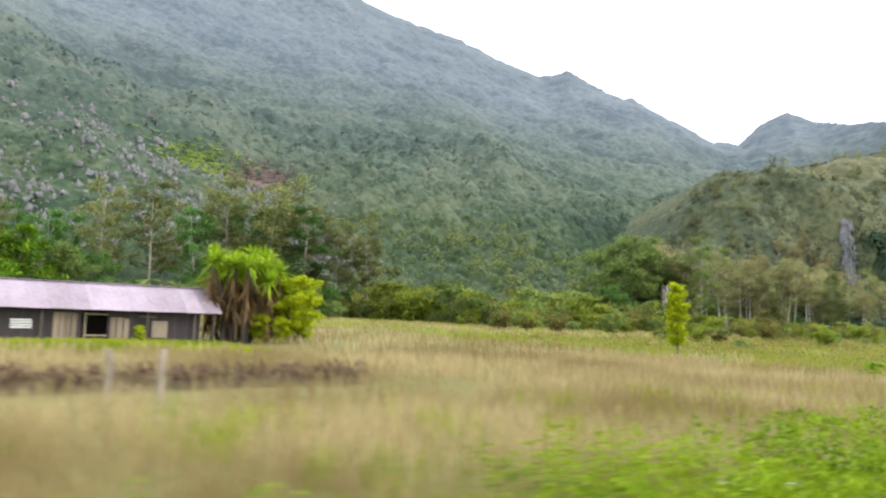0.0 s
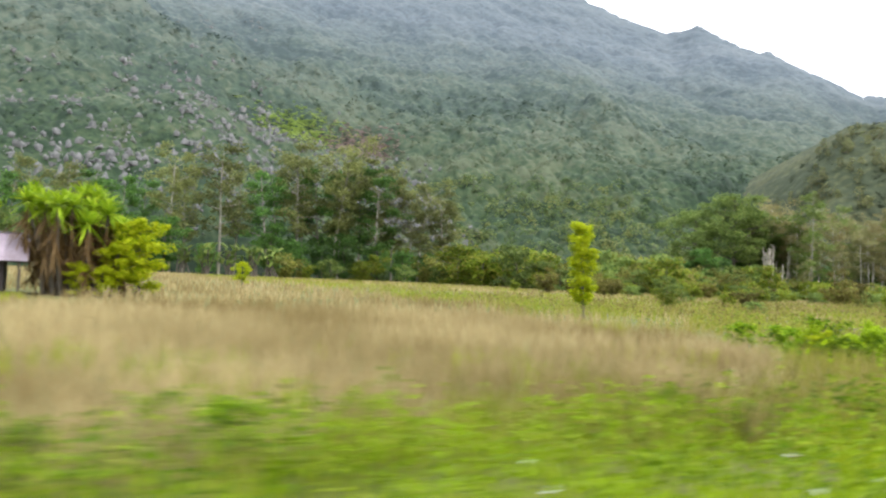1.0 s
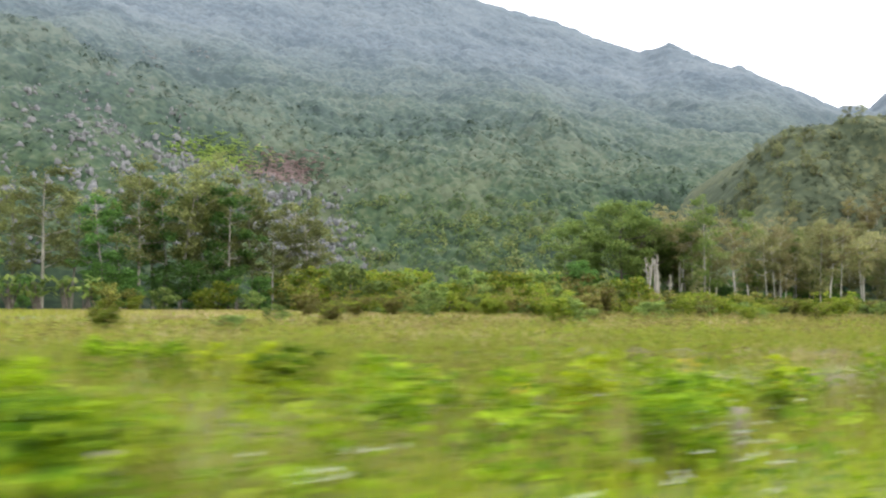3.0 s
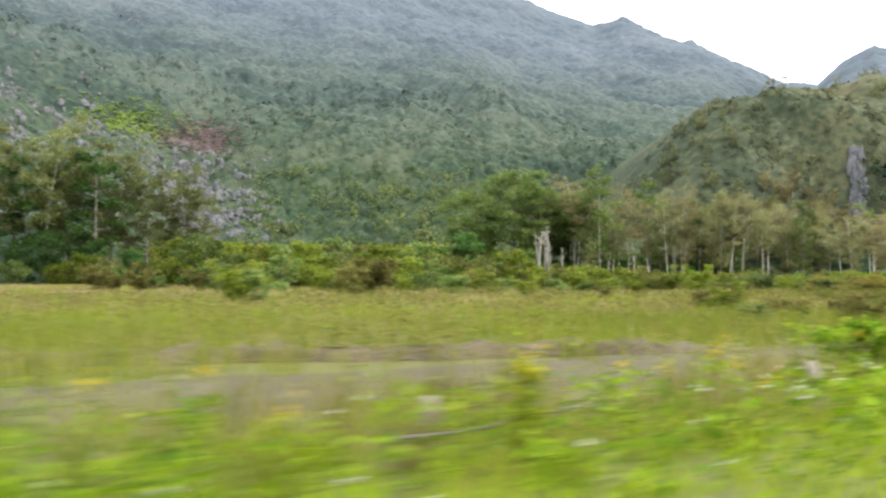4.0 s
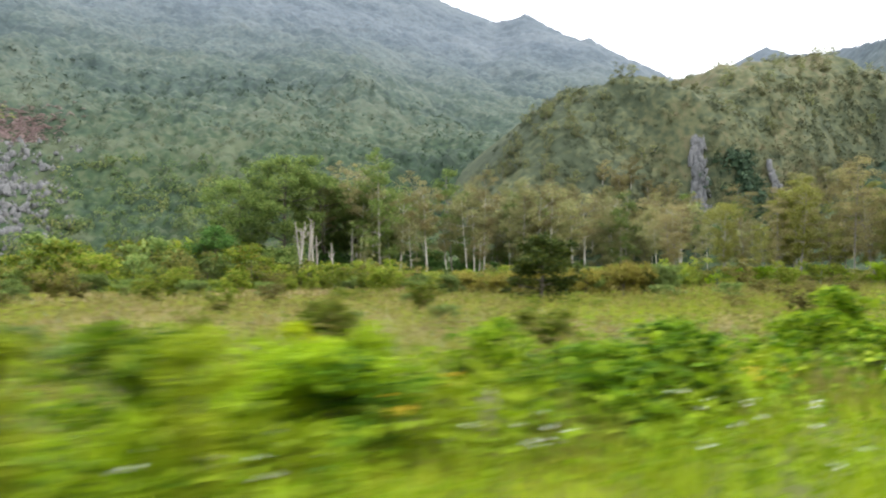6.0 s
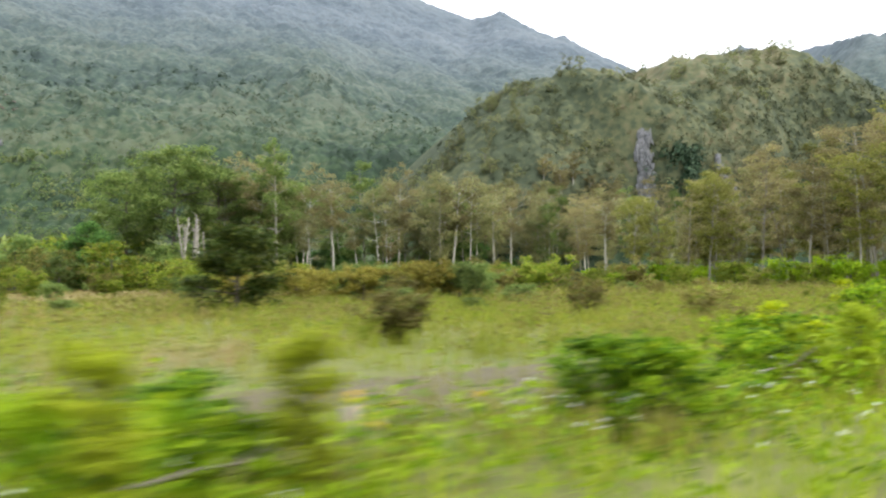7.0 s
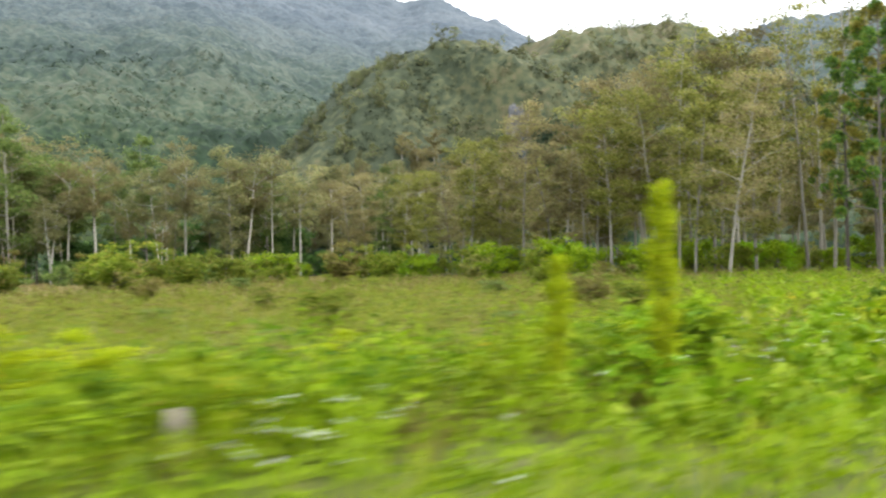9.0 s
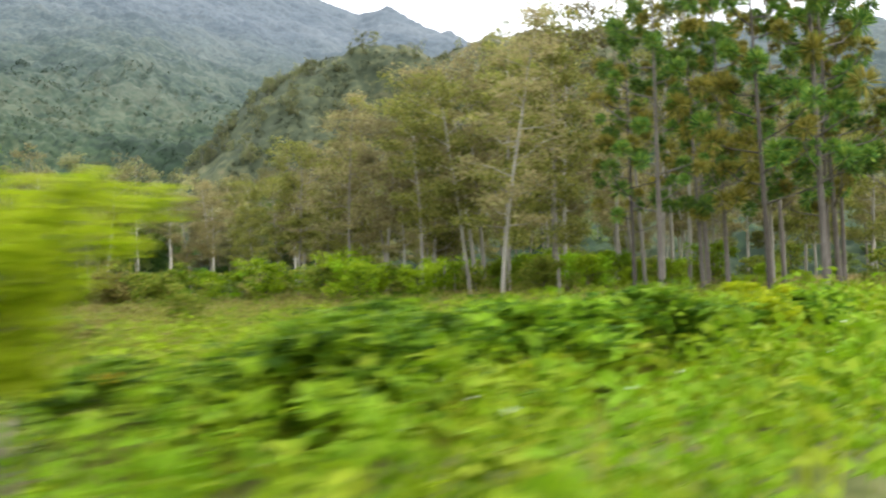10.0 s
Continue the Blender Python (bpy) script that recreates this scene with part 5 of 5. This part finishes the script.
for x, y, q in [(92.9, 7.3, 0.85), (94.0, 7.9, 0.85), (101.2, 7.0, 0.9), (110.5, 7.0, 0.8), (123.0, 7.4, 0.9), (187.5, 7.2, 0.9), (37.5, 12.5, 0.8), (39.0, 13.6, 0.8), (40.0, 11.0, 0.7)]:
    placed(copy_thing(hedge[1], Matrix.Identity(4)), x, y, x, q)
weed = grown("tall_weed", "tall feathery yellow-green weed standing above the verge", "weed", 1.75, 0.1, 0.3, 26, 4, 17, 0.15, 0.1, M_VGRASS, M_DARKBARK, 206, "column", 0.014, 0.03)
copies([weed], [(115.0, 6.2, 1.1), (116.2, 6.4, 1.05), (117.6, 6.3, 0.95), (170.0, 6.0, 1.05), (140.5, 6.0, 0.85), (142.0, 6.0, 0.85), (92.3, 6.0, 0.85), (100.6, 5.7, 0.9), (108.0, 6.0, 0.9), (113.2, 6.0, 1.05), (114.2, 5.9, 1.0), (118.3, 6.1, 1.0), (119.9, 5.9, 0.95), (121.2, 6.1, 0.9),
                (151.0, 6.2, 0.85), (83.1, 5.9, 0.6), (90.2, 6.2, 0.65), (119.0, 6.3, 0.8), (175.6, 6.2, 1.25)], "tall weeds along the fence", 0.06)

# ---- grass and weeds ----
g = np.random.default_rng(220)


def carpet(n, x0, x1, y0, y1, bias=1.0):
    x, y = g.uniform(x0, x1, n), y0 + (y1 - y0) * g.uniform(0, 1, n) ** bias
    return np.stack([x, y, ground_height(x, y) - 0.02], 1)


def tufts(n, per, x0, x1, y0, y1, r, bias=1.0):
    c = np.repeat(carpet(n, x0, x1, y0, y1, bias), per, 0)
    c[:, :2] += g.normal(size=(len(c), 2)) * r
    return c


def is_dry(p):
    return 0.65 * np.interp(p[:, 1], [36, 46], [0, 1]) * (p[:, 0] > 150) + 1.2 * ((p[:, 0] > 223) & (p[:, 1] > 12) & (p[:, 1] < 36)) + bumps(p[:, 0], p[:, 1], 23.0, 3, 4.0) * 0.6 + np.interp(p[:, 0], [20, 50, 70, 140, 175, 400], [0.9, -0.35, -0.1, -0.05, -0.55, -0.55]) - np.interp(p[:, 1], [5, 9, 16], [1.6, 0.5, 0.0]) * np.interp(p[:, 0], [0, 28, 34, 60], [0.5, 0.7, 1.2, 1.2])


p = np.concatenate([tufts(9500, 9, -6, 235, 5.5, 26, 0.22, 1.2), tufts(4500, 9, -6, 36, 6.5, 32, 0.25, 1.1)])
thin = ((p[:, 0] < 17) & (p[:, 1] > 16.5) & (p[:, 1] < 21.5)) | bare(p[:, 0], p[:, 1])
thin |= (p[:, 0] > 50) & (p[:, 0] < 96) & (np.abs(p[:, 1] - 24.0 + 0.26 * (p[:, 0] - 52)) < 0.8)
p = p[~thin | (g.uniform(size=len(p)) < 0.18)]
dry = is_dry(p) > 0
far = np.concatenate([tufts(9000, 5, -8, 260, 26, 62, 0.4, 1.1), tufts(1500, 6, 233, 290, 11, 40, 0.4)])
far = far[~((far[:, 0] < 18) & (far[:, 1] > 37) & (far[:, 1] < 52))]
fdry = is_dry(far) > 0
far2 = tufts(15000, 4, 0, 260, 58, 200, 1.2, 1.0)
far2 = far2[np.hypot(far2[:, 0] - 100, far2[:, 1]) < 222]
f2dry = is_dry(far2) > -0.1


def grass(name, near, middle, distant, mat, label, h):
    sets = [blades(near, g.uniform(0.5, 1.0, len(near)) * h, g.uniform(0.014, 0.036, len(near)), g), blades(middle, g.uniform(0.55, 1.0, len(middle)) * h, g.uniform(0.04, 0.08, len(middle)), g),
            blades(distant, g.uniform(0.5, 0.9, len(distant)) * h, g.uniform(0.05, 0.12, len(distant)), g, 0.7)]
    stuff(name, *join(*sets), mat, label, "grass")


grass("dry_grass", p[dry], far[fdry], far2[f2dry], M_DRY, "tall dry straw-brown grass of the fallow field", 0.8)
grass("field_grass", p[~dry], far[~fdry], far2[~f2dry], M_FIELD, "tall yellow-green grass of the fallow field", 0.75)
v1 = tufts(10500, 8, -4, 270, 1.3, 7.2, 0.15)
v1 = v1[(v1[:, 0] < 47) | (v1[:, 0] > 102) | (g.uniform(size=len(v1)) < 0.6)]
v1 = v1[~(scant(v1[:, 0], v1[:, 1]) & (g.uniform(size=len(v1)) < 0.5))]
v1 = v1[(v1[:, 0] < 176) | (g.uniform(size=len(v1)) < 0.2)]
v1 = v1[~gap(v1[:, 0], v1[:, 1]) | (g.uniform(size=len(v1)) < 0.4)]
hv_ = np.interp(v1[:, 0], [0, 60, 170, 190, 260], [0.36, 0.5, 0.55, 0.75, 0.95])
stuff("verge_grass", *blades(v1, g.uniform(0.5, 1.0, len(v1)) * hv_, g.uniform(0.014, 0.034, len(v1)), g, 0.55), M_VGRASS, "lush green grass on the road verge", "grass")
c = np.concatenate([tufts(9000, 17, -4, 270, 1.3, 7.0, 0.2), tufts(600, 17, 9, 32, 3.0, 7.6, 0.2), tufts(260, 17, 6, 15, 4.0, 7.4, 0.2)])
c = c[((c[:, 0] > 4) | (g.uniform(size=len(c)) < 0.5)) & ~(scant(c[:, 0], c[:, 1]) & (g.uniform(size=len(c)) < 0.6))]
c = c[(c[:, 0] < 47) | (c[:, 0] > 102) | (g.uniform(size=len(c)) < 0.55)]
hc = np.interp(c[:, 1], [1.3, 4.2, 6.5], [0.6, 0.8, 1.15]) * np.interp(c[:, 0], [0, 8, 30, 60, 170, 190, 205, 260], [0.5, 0.68, 0.6, 0.5, 0.55, 0.85, 1.0, 1.05]) * (0.78 + np.interp(c[:, 0], [170, 195], [0.9, 1.3]) * bumps(c[:, 0], c[:, 1], 1.9, 3, 1.0))
c[:, 2] += g.uniform(0.1, 1.0, len(c)) ** 0.7 * hc
c = low_before_posts(c)
near_ = c[:, 0] + 1.5 * bumps(c[:, 0], c[:, 1], 3.0, 2, 2.0) < 184
stuff("verge_weeds", *leaves(c[near_], np.interp(c[near_][:, 0], [0, 170, 195], [0.1, 0.12, 0.17]), g, 0.8, 0.6), M_VERGE, "bright green leafy weeds on the road verge", "weeds")
stuff("lush_weeds", *leaves(c[~near_], 0.21, g, 0.95, 0.62), M_LUSH, "lush light-green broad-leaved weeds mounded on the verge", "weeds")
c = np.concatenate([tufts(4200, 17, 33, 245, 5.6, 10.5, 0.25), tufts(900, 17, 44, 106, 3.6, 8.0, 0.25)])
c = c[bumps(c[:, 0], c[:, 1], 6.5, 3, 5.0) > np.interp(c[:, 0], [33, 60, 110, 150], [0.1, 0.15, 0.0, -0.2])]
c[:, 2] += g.uniform(0.05, 1.0, len(c)) ** 0.8 * (0.75 + 0.5 * bumps(c[:, 0], c[:, 1], 3.1, 3, 6.0))
c = c[~bare(c[:, 0], c[:, 1]) | (g.uniform(size=len(c)) < 0.12)]
c = low_before_posts(c)
stuff("fence_weeds", *leaves(c, 0.15, g, 0.9, 0.5), M_SHRUB, "tangled green weeds growing along the fence", "weeds")
c = np.concatenate([tufts(4000, 26, 38, 240, 9.5, 62, 0.3, 2.0), tufts(800, 26, 176, 240, 9.0, 24.0, 0.3)])
c = c[bumps(c[:, 0], c[:, 1], 14.0, 3, 7.0) > -0.12]
c[:, 2] += g.uniform(0.05, 1.0, len(c)) * np.interp(c[:, 1], [18, 34], [1.25, 0.9]) * (0.7 + 0.6 * bumps(c[:, 0], c[:, 1], 5.0, 3, 8.0))
c = c[~bare(c[:, 0], c[:, 1]) | (g.uniform(size=len(c)) < 0.12)]
stuff("field_weeds", *leaves(c, np.interp(c[:, 1], [10, 60], [0.11, 0.22]), g, 0.9, 0.5), M_MIDSHRUB, "low olive weeds scattered through the fallow field", "weeds")
c = np.concatenate([carpet(420, -2, 240, 3.0, 7.5), tufts(60, 8, 34, 236, 3.4, 6.8, 0.4)])
c[:, 2] += np.interp(c[:, 0], [0, 60, 180, 240], [0.5, 0.6, 0.65, 0.85]) * g.uniform(0.75, 1.2, len(c))
c = c[(c[:, 0] > 30) | (c[:, 1] < 5.0)]
c = np.repeat(c, 5, 0)
c = c + g.normal(size=c.shape) * np.array([0.026, 0.026, 0.01])
stuff("white_flowers", *leaves(c, 0.036, g, 1.6, 0.8), M_FLOWER, "small white wildflowers dotting the verge", "flowers")
c = carpet(160, 60, 230, 5.5, 8.5)
c[:, 2] += g.uniform(0.4, 1.1, len(c))
c = np.repeat(c, 8, 0) + g.normal(size=(1280, 3)) * 0.05
stuff("yellow_leaves", *leaves(c, 0.07, g, 1.0, 0.7), M_YELLOW, "yellowed leaves among the verge weeds", "leaves")

# leafy hedge growth along the fence, in mounds with dark gaps
x = np.concatenate([g.uniform(36, 62, 34), g.uniform(62, 102, 30), g.uniform(102, 142, 75), g.uniform(150, 190, 125), g.uniform(200, 246, 120)])
y = g.uniform(6.1, 8.9, len(x)) + np.where(x > 200, -0.4, 0.0)
ok = ~bare(x, y) & ~(scant(x, y) & (g.uniform(size=len(x)) < 0.7))
x, y = x[ok], y[ok]
rad, n = g.uniform(0.32, 0.62, len(x)), 120
q = unit(g.normal(size=(len(x), n, 3))) * g.uniform(0.55, 1.0, (len(x), n, 1)) * rad[:, None, None] * np.array([1.1, 1.0, 0.85])
c = np.stack([x, y, ground_height(x, y) + rad * 0.75 + g.uniform(0, 0.35, len(x))], 1)[:, None, :] + q
c = c.reshape(-1, 3)
c = low_before_posts(c)
stuff("hedge_growth", *leaves(c, 0.16, g, 0.7, 0.55), M_HEDGE, "dense green leafy mounds grown over the fence", "hedge")
# bright leafy growth from the fence into the field
c = tufts(3000, 22, 34, 240, 5.6, 15.0, 0.28, 1.3)
c = c[bumps(c[:, 0], c[:, 1], 7.5, 3, 11.0) > np.interp(c[:, 1], [6, 10, 15], [-0.2, 0.0, 0.25]) + np.interp(c[:, 0], [100, 125], [0.2, 0.0])]
c = c[(c[:, 0] < 141) | (c[:, 0] > 156) | (g.uniform(size=len(c)) < 0.25)]
c = c[(c[:, 0] > 104) | (c[:, 1] < 9.2) | (g.uniform(size=len(c)) < 0.3)]
c[:, 2] += g.uniform(0.05, 1.0, len(c)) ** 0.8 * (0.7 + 0.7 * bumps(c[:, 0], c[:, 1], 2.7, 3, 12.0))
c = c[~bare(c[:, 0], c[:, 1]) | (g.uniform(size=len(c)) < 0.12)]
c = low_before_posts(c)
stuff("bright_weeds", *leaves(c, 0.2, g, 0.9, 0.5), M_VERGE, "bright yellow-green leafy growth spreading from the fence", "weeds")
# waist-high growth between the verge and the grove
c = tufts(1500, 22, 202, 238, 8.0, 27.0, 0.32, 1.2)
c = c[bumps(c[:, 0], c[:, 1], 6.0, 3, 51.0) > -0.2]
c[:, 2] += g.uniform(0.1, 1.0, len(c)) ** 0.8 * (0.85 + 0.6 * bumps(c[:, 0], c[:, 1], 3.3, 3, 52.0))
stuff("thicket_weeds", *leaves(c, 0.2, g, 0.9, 0.5), M_VERGE, "yellow-green waist-high thicket before the grove", "weeds")
# rank straw and olive grass standing along the fence
c = tufts(1200, 24, 22, 236, 5.7, 10.5, 0.16)
c = c[(bumps(c[:, 0], c[:, 1], 5.2, 3, 31.0) > np.interp(c[:, 0], [22, 40, 110, 140, 236], [0.0, -0.02, 0.0, 0.2, 0.25])) & ~bare(c[:, 0], c[:, 1]) & ~gap(c[:, 0], c[:, 1])]
tan = bumps(c[:, 0], c[:, 1], 3.4, 3, 33.0) > 0.05
for name, part_, mat, label in (("straw_clumps", c[tan], M_STRAW, "dead straw-coloured grass standing along the fence"), ("rank_grass", c[~tan], M_FIELD, "rank olive grass standing along the fence")):
    stuff(name, *blades(part_, g.uniform(0.5, 1.05, len(part_)), g.uniform(0.012, 0.03, len(part_)), g, 0.4), mat, label, "grass")
# rank brown and olive growth out in the field
c = tufts(5600, 20, 44, 245, 10, 62, 0.45, 1.5)
c = c[bumps(c[:, 0], c[:, 1] * 2.0, 16.0, 3, 14.0) > -0.1]
c[:, 2] += g.uniform(0.15, 1.0, len(c)) * np.interp(c[:, 0], [60, 105], [0.8, 1.15]) * (0.9 + 0.7 * bumps(c[:, 0], c[:, 1], 5.0, 3, 15.0))
c = c[~bare(c[:, 0], c[:, 1]) | (g.uniform(size=len(c)) < 0.12)]
stuff("field_brush", *leaves(c, np.interp(c[:, 1], [13, 60], [0.15, 0.3]), g, 0.7, 0.4), M_RANK, "rank brownish-olive brush in the fallow field", "brush")
# green grass before the shed and in patches of the dry field
c = np.concatenate([tufts(1500, 8, -8, 16, 36, 44.4, 0.3), tufts(1100, 9, -6, 34, 7, 15, 0.3)])
c = c[(c[:, 1] > 30) | (bumps(c[:, 0], c[:, 1], 5.0, 3, 16.0) > 0.22)]
stuff("green_grass", *blades(c, g.uniform(0.55, 1.0, len(c)) * np.interp(c[:, 1], [15, 36], [0.7, 0.36]), np.interp(c[:, 1], [8, 40], [0.03, 0.07]), g), M_VGRASS, "yellow-green grass patches before the shed", "grass")

c = np.concatenate([tufts(3600, 8, 150, 246, 9.5, 62, 0.3, 1.3), tufts(1300, 8, 56, 110, 13.0, 26, 0.3)])
c = c[(bumps(c[:, 0], c[:, 1] * 1.5, 19.0, 3, 41.0) > -0.15) & ~bare(c[:, 0], c[:, 1])]
stuff("meadow_grass", *blades(c, g.uniform(0.55, 1.05, len(c)), np.interp(c[:, 1], [10, 60], [0.03, 0.09]), g, 0.45), M_MEADOW, "tall yellow-green grass of the damp field", "grass")

# dead brush on the dry bank
n = 3000
x = -4 + 16.5 * g.uniform(0, 1, n) ** 1.1
c = np.stack([x, 20.4 + 0.06 * x + g.normal(size=n) * 0.4, g.uniform(0, 0.42, n)], 1)
stuff("dead_brush", *straps(c, g.normal(size=(n, 3)) + np.array([0, 0, 0.4]), g.uniform(0.25, 0.6, n), 0.05, 0.3, g), M_BRUSH, "dark dead brush heaped along the dry bank", "brush")
